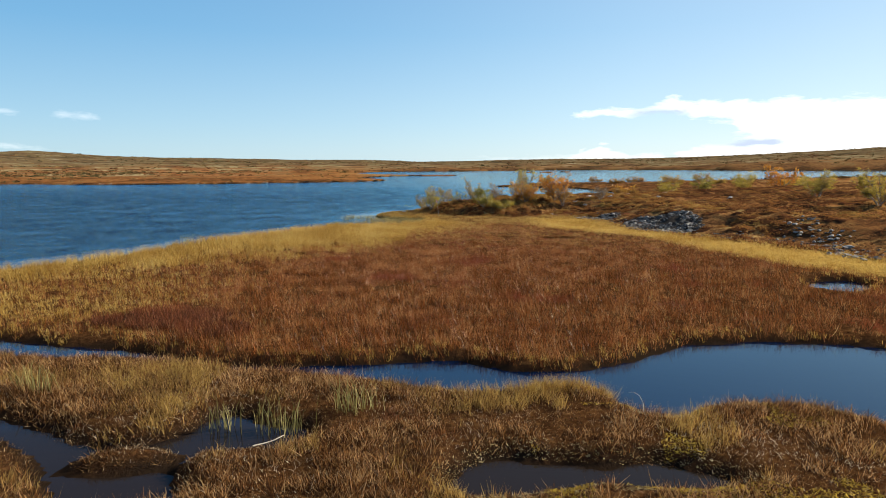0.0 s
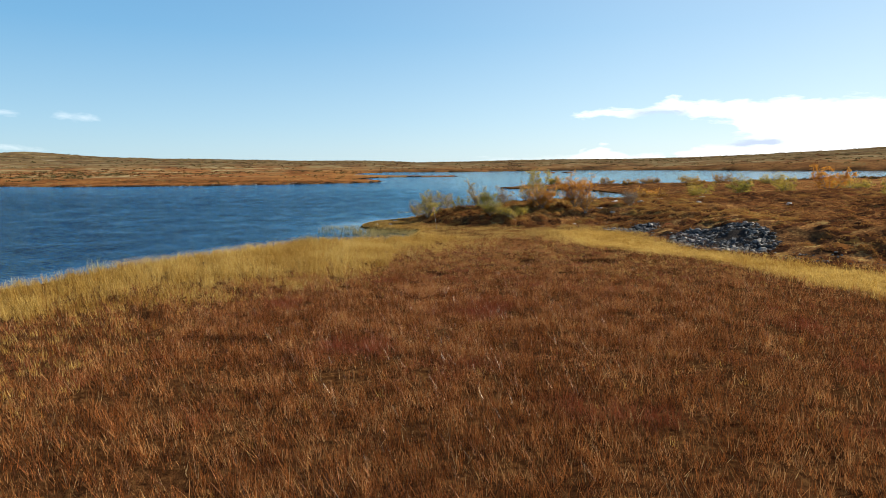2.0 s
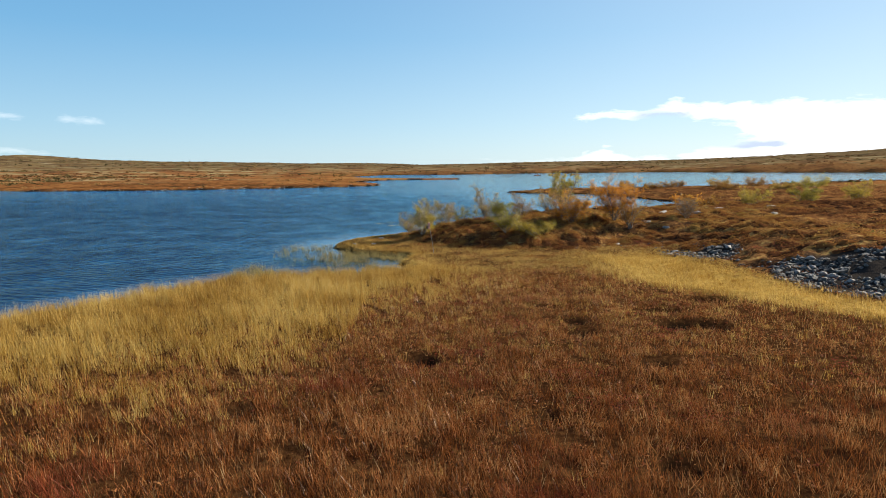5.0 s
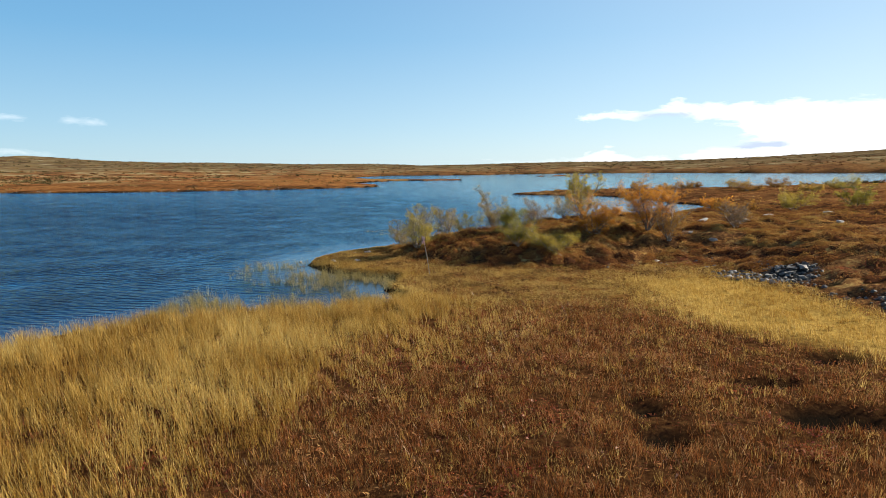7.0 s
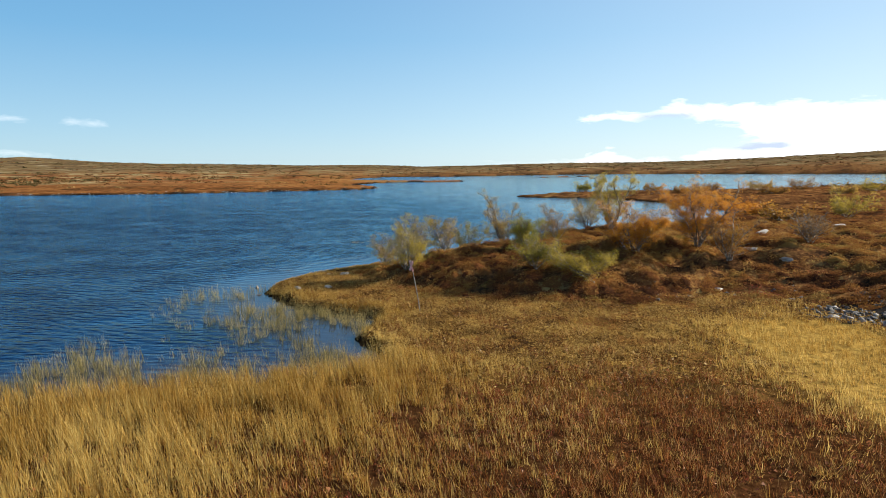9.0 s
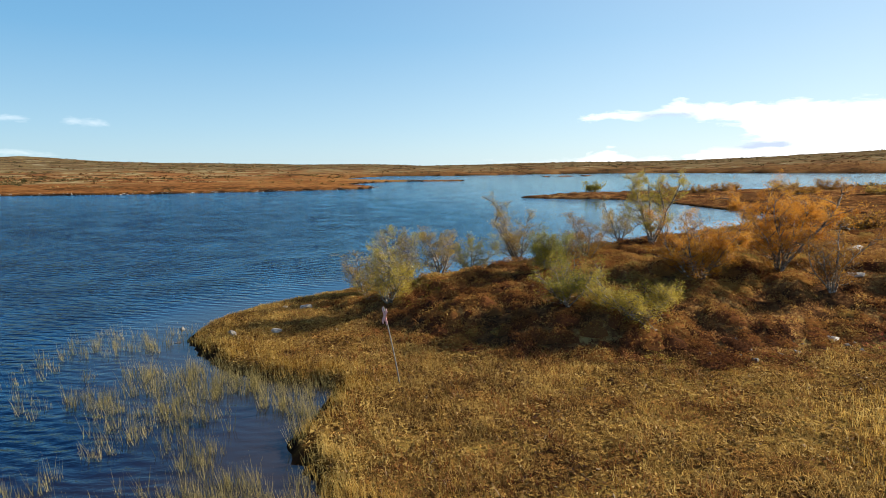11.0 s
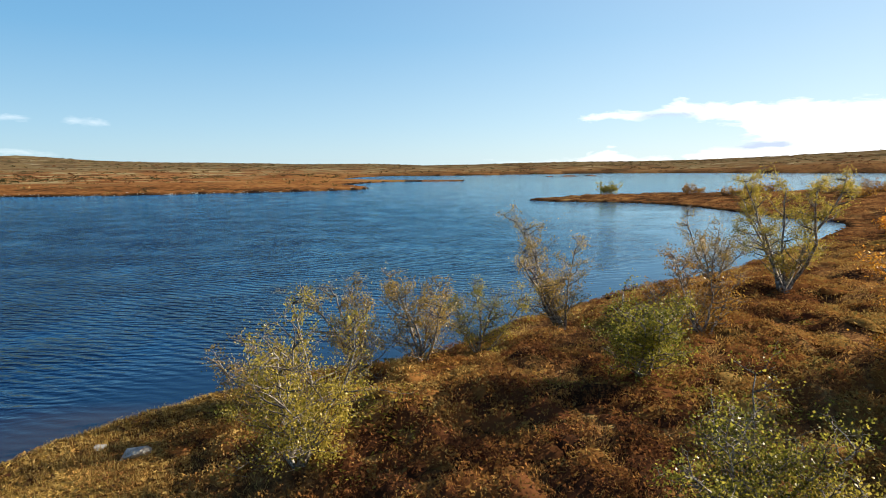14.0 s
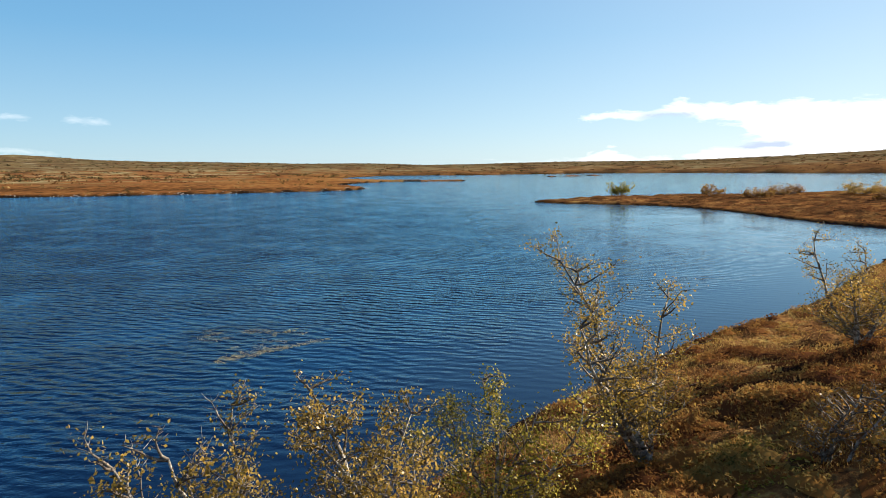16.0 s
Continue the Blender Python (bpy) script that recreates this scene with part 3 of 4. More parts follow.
def lake_side(x, y):
    """How much a place belongs to the golden belt along the lake and the channel."""
    d = sample(SHORE, x, y)
    belt = np.where(x < -3, 11.0, 6.0) * np.clip((y - 20) / 25, 0.25, 1.1) * (1 - 0.88 * step(59.0, 61.5, y + 0.4 * np.minimum(x + 4, 0)))
    lakeward = step(26, 34, y + 0.35 * np.abs(np.minimum(x, 0)))
    west = 1 - step(-6, 7, x - 0.12 * (y - 60))
    return 1 - step(0.2, 1.95, d / belt + 0.45 * rough(x, y, 2.4, 51)), lakeward * west


# the belt and the wide brown marsh
x, y = spread(-30, 27, 16.5, 81, 265000)
s, hth, gld, hol = sample(SHORE, x, y), sample(HEATH, x, y), sample(GOLD, x, y), sample(HOLLOW, x, y)
near = 1 / (1 + (np.abs(x) / 9.0) ** 2)
ok = (s > 0.02) & (hth < 0.4) & (sample(edge_near, x, y) < 0) & (rng.uniform(0, 1, len(x)) < (0.28 + 0.72 * near)) & (hol < 0.3) & (sample(ROCKY, x, y) < 0.2) & (rough(x, y, 0.7, 53, 2) > -0.45 + 0.25 * step(0.8, 0.2, s))
x, y, s, gld = keep(ok, x, y, s, gld)
belt, lakeward = lake_side(x, y)
fringe = 1 - step(0.3, 1.0, s)
meadow = step(57, 61, y + 1.5 * rough(x, y, 2.0, 55)) * (1 - step(-0.5, 0.5, gld))
west_gold = step(-7, -15, x + 3 * rough(x, y, 4.0, 56)) * step(36, 29, y)
draw = rng.uniform(0, 1, len(x))
is_gold = draw < np.clip(belt * lakeward + 0.25 * fringe * step(72.5, 70.0, y) + step(-1.8, 1.2, gld) + 0.45 * west_gold + 0.05 * step(36, 50, y) * (0.6 + rough(x, y, 2.2, 97, 2)), 0.003, 1)
is_olive = ~is_gold & (rng.uniform(0, 1, len(x)) < np.maximum(meadow * (0.62 + 0.38 * (rough(x, y, 1.3, 59) > -0.1)), 0.34 * step(38, 50, y) * (1 - step(-0.5, 0.5, gld))))
is_brown = ~is_gold & ~is_olive
near_walk = is_brown & (np.abs(x - 0.5) < 10) & (y > 30) & (y < 61)
bx, by = (np.concatenate(c) for c in zip(tufts(*keep(is_brown & ~near_walk, x, y), 5, 0.12), tufts(*keep(near_walk, x, y), 7, 0.13)))
tall = 0.35 * (1 - 0.34 * step(33, 50, by)) * (1 - 0.6 * step(69, 72, by)) * (1 + 0.45 * rough(bx, by, 1.1, 57) + 0.45 * rough(bx, by, 0.45, 62, 2))
blades("brown_sedge", bx, by, tall * rng.uniform(0.5, 1.2, len(bx)), rng.uniform(0.007, 0.014, len(bx)), 0.75, M_BROWN, "rusty brown autumn sedge covering the wet marsh", "sedge", 1, wind=(-0.10, 0.0))
gx, gy = tufts(*keep(is_gold, x, y), 8, 0.12)
gt = (1 - 0.5 * step(70, 73, gy)) * np.where(sample(GOLD, gx, gy) > 0, 0.22, np.where(gy > 61, 0.30, 0.30 + 0.28 * step(0.10, 0.75, np.prod(lake_side(gx, gy), axis=0))) - 0.06 * step(30, 20, gy))
blades("golden_sedge", gx, gy, gt * rng.uniform(0.55, 1.15, len(gx)), rng.uniform(0.008, 0.015, len(gx)), 0.42, M_GOLD, "tall golden yellow sedge along the lake edge", "sedge", 1, wind=(-0.16, 0.0))
ox, oy = tufts(*keep(is_olive, x, y), 10, 0.14)
blades("meadow_grass", ox, oy, rng.uniform(0.05, 0.17, len(ox)) * (1 + 0.5 * rough(ox, oy, 0.9, 58)), rng.uniform(0.010, 0.022, len(ox)), 1.0, M_OLIVE, "short olive and ochre meadow grass", "grass", 1)

# matte straw stalks, coloured pale to stand in for glints on the sedge
px, py = spread(-16, 20, 17, 60, 11000)
px, py = keep((sample(SHORE, px, py) > 0.2) & (sample(HEATH, px, py) < 0) & (sample(HOLLOW, px, py) < 0.3), px, py)
blades("glint_straw", px, py, rng.uniform(0.22, 0.46, len(px)) * (1 - 0.35 * step(38, 56, py)), rng.uniform(0.007, 0.012, len(px)), 0.7, leafy("glint_straw", [(0.2, (0.274, 0.158, 0.0576)), (0.8, (0.49, 0.346, 0.173))], gloss=0.0), "pale straw stalks among the sedge, glints put into their colour", "sedge", 1)

mx, my = spread(-8, 18, 58, 80, 120000)
hth, s = sample(HEATH, mx, my), sample(SHORE, mx, my)
mx, my = keep((hth < 0.3) & (s > 0.15) & (sample(GOLD, mx, my) < 0.6) & (rng.uniform(0, 1, len(mx)) < step(57, 61, my)), mx, my)
patchy = rough(mx, my, 0.9, 73) + rng.uniform(-0.15, 0.15, len(mx)) > 0.30
qx, qy = tufts(*keep(~patchy, mx, my), 2, 0.08)
cushion("meadow_moss", qx, qy, 0.05 + 0.08 * np.maximum(rough(qx, qy, 0.7, 75), 0), rng.uniform(0.03, 0.075, len(qx)), M_OLIVE, "matted ochre moss and grass of the wet meadow", "moss", 0.5)
qx, qy = tufts(*keep(patchy, mx, my), 3, 0.08)
cushion("meadow_heather", qx, qy, 0.05 + 0.12 * np.maximum(rough(qx, qy, 0.7, 77), 0), rng.uniform(0.02, 0.05, len(qx)), M_HEATH, "dark red-brown heather patches in the meadow", "heath", 0.6)
mx, my = spread(-9, 19, 27, 60, 26000)
mx, my = keep((sample(SHORE, mx, my) > 4.0) & (sample(GOLD, mx, my) < -0.5) & (sample(HOLLOW, mx, my) < 0.4) & (rough(mx, my, 1.4, 79) + 0.5 * step(36, 50, my) + 0.22 * step(27, 33, my) * step(-6, 2, mx) > 0.14), mx, my)
qx, qy = tufts(mx, my, 3, 0.10)
cushion("bog_heather", qx, qy, 0.08 + 0.20 * np.maximum(rough(qx, qy, 0.9, 78), 0), rng.uniform(0.022, 0.055, len(qx)), leafy("bog_heather", [(0.12, (0.036, 0.013, 0.00864)), (0.36, (0.144, 0.0418, 0.0216)), (0.6, (0.274, 0.104, 0.0396)), (0.9, (0.418, 0.245, 0.0936))], (0.3, -4.1, (0.194, 0.0302, 0.0252)), 0.7, own_part=0.40), "low red-brown heather growing through the sedge", "heath")

x, y = spread(-3, 9, 37.5, 52.5, 90000)
spots = np.full(len(x), 9.0)
for cx, cy, ra, rb in ((0.7, 44.7, 1.0, 0.6), (3.8, 42.8, 1.1, 0.5), (4.1, 40.6, 1.3, 0.6), (6.0, 39.8, 1.0, 0.5), (2.6, 48.0, 0.9, 0.7), (1.4, 51.0, 0.8, 0.5), (7.2, 46.0, 0.8, 0.5)):
    spots = np.minimum(spots, np.hypot((x - cx) / ra, (y - cy) / rb))
x, y = keep(spots + 0.5 * rough(x, y, 0.6, 153, 2) + rng.uniform(-0.2, 0.2, len(x)) < 0.85, x, y)
cushion("red_bog_shrub", x, y, 0.16 + 0.14 * rough(x, y, 0.7, 155, 2), rng.uniform(0.020, 0.045, len(x)), leafy("red_bog_leaf", [(0.15, (0.05, 0.016, 0.010)), (0.55, (0.19, 0.045, 0.022)), (0.9, (0.31, 0.095, 0.038))], None, 0.8, 0.35, own_part=0.6), "low crimson dwarf shrubs scattered through the marsh", "shrub")

# the near bank: matted sedge between the bog pools
x, y = spread(-16, 13, 8.5, 20, 34000)
s = sample(np.minimum(edge_near, SHORE), x, y)
ok = (s > 0.05) & (rough(x, y, 1.1, 61, 3) > -0.12 - 0.40 * step(14, 16, y)) & (rng.uniform(0, 1, len(x)) < 0.35 + 0.65 * step(0.1, 0.7, s))
x, y = keep(ok, x, y)
warm = rough(x, y, 1.8, 63) + rng.uniform(-0.35, 0.35, len(x))
nx, ny = tufts(*keep(warm < 0.28, x, y), 8, 0.12)
blades("bank_sedge", nx, ny, rng.uniform(0.05, 0.28, len(nx)) * (1 + 0.7 * rough(nx, ny, 0.9, 65)), rng.uniform(0.009, 0.020, len(nx)), 1.1, M_BANK, "matted brown sedge on the boggy bank", "sedge", 1)
nx, ny = tufts(*keep(warm >= 0.28, x, y), 8, 0.12)
blades("bank_grass", nx, ny, rng.uniform(0.12, 0.40, len(nx)), rng.uniform(0.008, 0.018, len(nx)), 0.8, M_OLIVE, "ochre grass tufts on the boggy bank", "grass", 1)
lx, ly = spread(-14, 12, 8.8, 16.5, 80000)
lx, ly = keep(sample(edge_near, lx, ly) > -0.1, lx, ly)
blades("straw_litter", lx, ly, rng.uniform(0.01, 0.07, len(lx)), rng.uniform(0.008, 0.024, len(lx)), 2.4, leafy("dead_straw", [(0.1, (0.0216, 0.0115, 0.00504)), (0.5, (0.108, 0.054, 0.0202)), (0.75, (0.245, 0.151, 0.0648)), (0.92, (0.518, 0.432, 0.302))]), "pale dead straw lying on the peat", "litter", 1, sink=-0.015)
# a high tussock on the bank, and the red cushion across the channel
tx, ty = tufts(np.array([2.4, 2.9, 3.4, 3.8, 1.9]), np.array([15.3, 15.5, 15.5, 15.2, 15.2]), 420, 0.5)
blades("tussock", tx, ty, rng.uniform(0.12, 0.45, len(tx)), rng.uniform(0.006, 0.012, len(tx)), 0.75, M_GOLD, "high golden tussock at the water's edge", "tussock", 1)
cx, cy = spread(-13.5, -6.2, 19.0, 25.5, 30000)
blob = np.minimum(np.hypot((cx + 10.6) / 2.2, (cy - 22.6) / 1.4), np.hypot((cx + 8.4) / 1.3, (cy - 21.0) / 0.9)) + 0.45 * rough(cx, cy, 0.8, 67)
cx, cy = keep((blob < 1) & (sample(SHORE, cx, cy) > 0.1), cx, cy)
blades("red_dwarf_birch", cx, cy, rng.uniform(0.12, 0.46, len(cx)), rng.uniform(0.018, 0.036, len(cx)), 0.9, leafy("dark_red_leaf", [(0.2, (0.035, 0.015, 0.009)), (0.55, (0.115, 0.040, 0.020)), (0.9, (0.24, 0.085, 0.038))], (0.35, -3.9, (0.15, 0.045, 0.018)), 0.6), "dark red dwarf shrub cushion in the sedge", "shrub", 1)
# fresh green sedge at the pool
x = np.concatenate([rng.normal(c, 0.22, 28) for c in (-11.2, -10.6, -5.4, -4.2, -3.8, -2.5, -2.1, -20.1, -19.8)])
y = np.concatenate([rng.normal(c, 0.14, 28) for c in (15.5, 15.2, 13.5, 13.4, 13.3, 13.9, 14.0, 47.0, 47.3)])
blades("green_sedge", x, y, rng.uniform(0.35, 0.95, len(x)), rng.uniform(0.012, 0.022, len(x)), 0.5, M_GREEN, "fresh green sedge leaves in the bog pool", "sedge", 2, base=np.maximum(sample(Z, x, y), -0.02))

x, y = spread(1.6, 8.5, 9.6, 14.2, 26000)
x, y = keep((sample(edge_near, x, y) > 0.02) & (rough(x, y, 1.2, 91) + 0.4 * step(11.2, 10.4, y) > 0.30), x, y)
cushion("bog_moss", x, y, np.full(len(x), 0.07), rng.uniform(0.02, 0.05, len(x)), leafy("bog_moss", [(0.2, (0.216, 0.137, 0.018)), (0.8, (0.446, 0.317, 0.0504))]), "bright yellow bog moss on the bank", "moss", 0.5)
x, y = spread(-1.0, 10.2, 10.0, 15.2, 17000)
s = sample(np.minimum(edge_near, SHORE), x, y)
x, y = keep((s > -0.1) & (s < 0.35 + 0.3 * rough(x, y, 0.8, 93)) , x, y)
cushion("peat_crumbs", x, y, np.full(len(x), 0.03), rng.uniform(0.014, 0.042, len(x)), M_STRAW, "pale dry crumbs of straw at the water's edge", "litter", 0.6)

# thin reeds standing in the inlet
x, y = spread(-11.5, -1.2, 55.5, 72.5, 6500)
s = sample(SHORE, x, y)
dense = step(-6.0, -0.5, s) * (0.30 + 0.7 * step(71.5, 66, y)) * step(-0.45, 0.2, rough(x, y, 1.1, 71, 2))
x, y = keep((s < 0.1) & (s > -6.5) & (rng.uniform(0, 1, len(x)) < dense), x, y)
rx, ry = tufts(x, y, 12, 0.13)
far_in = np.repeat(rng.uniform(0.45, 1.1, len(x)), 12)
blades("reed", rx, ry, far_in * rng.uniform(0.25, 0.7, len(rx)), rng.uniform(0.006, 0.013, len(rx)), 0.42, M_REED, "thin pale reeds standing in the shallow inlet", "reed", 1, wind=(-0.10, 0.0), base=np.full(len(rx), -0.05))
# floating weed
x, y = spread(-7.0, -2.5, 88.9, 92.9, 9000)
along = np.abs((y - 89.2) - (x + 5.3) * 0.81) / (0.18 + 0.14 * np.abs(x + 2.6))
raft = (rough(x, y, 0.5, 72, 2) > 0.12) & (y > 89.2 + (x + 5.3) * 0.75) & (y < 92.7) & (x < -3.4)
x, y = keep((rng.uniform(0, 1, len(x)) > along) | (raft & (rng.uniform(0, 1, len(x)) < 0.35)), x, y)
x, y = keep((x > -5.4) | (y > 91.2), x, y)
blades("floating_weed", x, y, rng.uniform(0.003, 0.008, len(x)), rng.uniform(0.014, 0.032, len(x)), 40.0, M_STRAW, "pale strands of weed floating on the lake", "water weed", 1, base=np.full(len(x), 0.006), sink=0)

# heath: low mounds of crowberry, heather and dwarf birch
x, y = spread(-9, 27, 62, 106, 195000)
hth, s = sample(HEATH, x, y), sample(SHORE, x, y)
ok = (hth > -0.4) & (s > 0.25) & (rng.uniform(0, 1, len(x)) < 0.42 + 0.58 / (1 + (np.abs(x - 3) / 8) ** 2)) & (rough(x, y, 0.9, 81, 2) > -0.36) & (sample(ROCKY, x, y) < 0.1)
x, y, s = keep(ok, x, y, s)
ochre = (rough(x, y, 1.6, 83) + rng.uniform(-0.25, 0.25, len(x)) + 0.7 * step(4.5, 0.5, s)) > 0.24
# front edge of the hill, where bush shade is painted with darker heather
front_shade = step(5.5, 2.5, sample(HEATH, x, y) + 1.2 * rough(x, y, 2.0, 99)) * step(0.5, 3.5, x) * step(72, 69.5, y)
dark = rng.uniform(0, 1, len(x)) < 0.15 + 0.8 * front_shade
for which, mat, label in ((~ochre & ~dark, M_HEATH, "low rusty cushions of heather and dwarf birch"), (dark & (~ochre | (front_shade > 0.5)), M_SHADED_HEATHER, "dark red-brown heather, bush shade at the hill foot put into its colour")):
    hx, hy = tufts(*keep(which, x, y), 5, 0.13)
    mound = np.maximum(rough(hx, hy, 0.95, 34, 2), 0)
    cushion("heath", hx, hy, 0.05 + 0.24 * mound, rng.uniform(0.020, 0.052, len(hx)), mat, label, "heath", 1.0)
ochre &= ~(dark & (front_shade > 0.5))
hx, hy = tufts(*keep(ochre, x, y), 5, 0.12)
blades("heath_grass", hx, hy, rng.uniform(0.04, 0.16, len(hx)), rng.uniform(0.010, 0.022, len(hx)), 0.9, M_OLIVE, "ochre grass and moss between the heath", "grass", 1)
x, y = spread(14, 95, 26, 182, 80000)
hth, s = sample(HEATH, x, y), sample(SHORE, x, y)
ok = (hth > -0.2) & (s > 0.3) & ((x > 27) | (y > 106)) & (rough(x, y, 2.0, 87, 3) > -0.25) & (sample(ROCKY, x, y) < 0.1) & (rng.uniform(0, 1, len(x)) < 35 / (20 + np.abs(x - 20)))
x, y = keep(ok, x, y)
hx, hy = tufts(x, y, 4, 0.35)
cushion("heath_slope", hx, hy, 0.05 + 0.5 * np.maximum(rough(hx, hy, 1.8, 89), 0), rng.uniform(0.07, 0.17, len(hx)), M_SLOPE, "rusty heath on the slope by the lake", "heath", 0.45)

x, y = spread(-4, 10, 68, 80, 60000)
x, y = keep((sample(HEATH, x, y) > -0.5) & (sample(SHORE, x, y) > 0.8) & (rough(x, y, 1.7, 95, 2) + rng.uniform(-0.08, 0.08, len(x)) > 0.40), x, y)
cushion("heath_moss", x, y, np.full(len(x), 0.08), rng.uniform(0.025, 0.06, len(x)), leafy("heath_moss", [(0.2, (0.173, 0.144, 0.018)), (0.8, (0.374, 0.302, 0.0504))]), "yellow-green moss patches between the heath", "moss", 0.5)

# ---- birches ----
def tube(bm, points, radii, sides=6):
    """A tapered round limb along the points."""
    rings = []
    up = Vector((0.3, 0.2, 0.93))
    for i, p in enumerate(points):
        d = (points[min(i + 1, len(points) - 1)] - points[max(i - 1, 0)]).normalized()
        a = d.cross(up if abs(d.dot(up)) < 0.95 else Vector((1, 0, 0))).normalized()
        b = d.cross(a)
        rings.append([bm.verts.new(p + (a * math.cos(2 * math.pi * k / sides) + b * math.sin(2 * math.pi * k / sides)) * radii[i]) for k in range(sides)])
    for r0, r1 in zip(rings, rings[1:]):
        for k in range(sides):
            bm.faces.new((r0[k], r0[(k + 1) % sides], r1[(k + 1) % sides], r1[k])).smooth = True
    bm.faces.new(rings[-1])


def part(name, bm, mat, parent, label=""):
    me = bpy.data.meshes.new(name)
    bm.to_mesh(me)
    bm.free()
    me.materials.append(mat)
    ob = new(name, me)
    ob.parent = parent
    return tagged(ob, label)


def limb(rnd, start, way, length, bow, pieces=6):
    pts, p, d = [start.copy()], start.copy(), way.normalized()
    for _ in range(pieces):
        d = (d + Vector((rnd.uniform(-1, 1), rnd.uniform(-1, 1), rnd.uniform(-0.5, 0.9))) * bow).normalized()
        p = p + d * (length / pieces)
        pts.append(p.copy())
    return pts


def leaf_mesh(name, places, size, pr, mat):
    n = len(places)
    u = pr.normal(0, 1, (n, 3))
    u /= np.linalg.norm(u, axis=1)[:, None]
    w = np.cross(u, pr.normal(0, 1, (n, 3)))
    w /= np.linalg.norm(w, axis=1)[:, None]
    size = size * pr.uniform(0.6, 1.25, n)[:, None]
    v = np.stack([places - u * size * 0.5, places + w * size * 0.38, places + u * size * 0.6, places - w * size * 0.38], 1).reshape(-1, 3)
    me = raw_mesh(name, v, np.arange(n * 4).reshape(-1, 4))
    me.materials.append(mat)
    return me


def birch(x, y, height, width, leaf, leaves, stems, label, seed, lean=(0, 0), bare=0.25, low=0.12, leaf_size=0.040, name="birch_tree", category="tree", twig=1.0):
    """A mountain birch: crooked stems from one root, forking branches, twigs and single leaves."""
    rnd = random.Random(seed)
    root = new(name)
    root.location = (x, y, ground_at(x, y) - 0.05)
    tagged(root, label, category)
    tips = []
    for k in range(stems):
        a = 2 * math.pi * (k + rnd.uniform(-0.3, 0.3)) / stems
        out = Vector((math.cos(a), math.sin(a), 0)) * rnd.uniform(0.45, 1.0) * (width * 0.58 / max(height, 0.1))
        way = out + Vector((lean[0], lean[1], 1.0))
        h = height * rnd.uniform(0.70, 0.95)
        path = limb(rnd, Vector((rnd.uniform(-0.12, 0.12), rnd.uniform(-0.12, 0.12), 0)), way, h * min(way.length, 2.2), 0.27, 8)
        r0 = (0.016 + 0.0115 * max(height, 0.3 * width)) * rnd.uniform(0.75, 1.15)
        bm = bmesh.new()
        tube(bm, path, [r0 * (1 - 0.74 * i / 8) for i in range(9)])
        stem = part("stem", bm, M_BARK, root)
        for i in range(1, 9):
            for _ in range(1 if i < 2 else 2):
                b = rnd.uniform(0, 2 * math.pi)
                bw = Vector((math.cos(b), math.sin(b), rnd.uniform(0.05, 0.9))) + out * 0.5
                long = (0.24 * width + 0.18 * height) * rnd.uniform(0.55, 1.05) * (1.12 - 0.085 * i)
                sub = limb(rnd, path[i], bw, long, 0.36, 5)
                bm = bmesh.new()
                tube(bm, sub, [r0 * 0.42 * (1 - 0.82 * j / 5) for j in range(6)], 4)
                for j in range(1, 6):
                    for _ in range(1 if j < 3 else 2):
                        c = rnd.uniform(0, 2 * math.pi)
                        tw = limb(rnd, sub[j], Vector((math.cos(c), math.sin(c), rnd.uniform(-0.2, 0.9))), long * rnd.uniform(0.22, 0.42), 0.35, 2)
                        if leaf_size < 0.09:
                            tube(bm, tw, [r0 * 0.12 * twig, r0 * 0.09 * twig, r0 * 0.04 * twig], 3)
                        tips.extend(tw[1:])
                part("branch", bm, M_TWIG, stem)
    # leaves stand round the twigs, in uneven bunches
    pr = np.random.default_rng(seed)
    tp = np.array([tuple(t) for t in tips])
    weight = pr.gamma(0.38, 1.0, len(tp)) + 0.02
    weight *= np.where(tp[:, 2] > height * low, 1.0, 0.25) * np.where(tp[:, 2] > height * (1 - bare), 0.35, 1.0)
    if leaf_size < 0.06:
        leaves = int(leaves * 1.25)
    pick = pr.choice(len(tp), leaves, p=weight / weight.sum())
    crown = new("crown", leaf_mesh("crown", tp[pick] + pr.normal(0, 0.075, (leaves, 3)), leaf_size, pr, LEAF[leaf]))
    crown.parent = root
    return root


birch(-1.3, 73.6, 2.0, 4.3, "yellow", 10000, 7, "yellow-green mountain birch on the grassy point", 1, (-0.05, 0))
birch(-2.4, 75.9, 1.9, 1.8, "olive", 3800, 4, "thin grey-olive birch by the water", 2, (-0.05, 0), 0.35)
birch(-0.9, 78.4, 2.6, 2.3, "olive", 4200, 4, "crooked birch with sparse olive leaves at the shore", 3, (-0.1, 0), 0.15)
birch(0.5, 78.6, 2.5, 2.4, "olive", 5600, 4, "crooked birch with thin yellowing leaves at the shore", 4, (0.05, 0), 0.15)
birch(1.9, 80.0, 2.2, 2.4, "yellow", 5200, 5, "low crooked birch with olive leaves at the shore", 5, (0.05, 0), 0.15)
birch(4.5, 81.3, 3.4, 2.6, "olive", 7000, 5, "half-bare birch with silvery stems at the shore", 6, (-0.38, 0), 0.5)
birch(4.8, 75.3, 1.6, 2.5, "green", 10000, 6, "yellow-green birch bush on the heath", 7, (0, 0), 0.1, 0.05)
birch(4.8, 71.3, 1.35, 3.0, "green", 6500, 7, "spreading yellow-green birch bush with pale low limbs", 27, (-0.25, 0.25), 0.1, 0.25, twig=1.3)
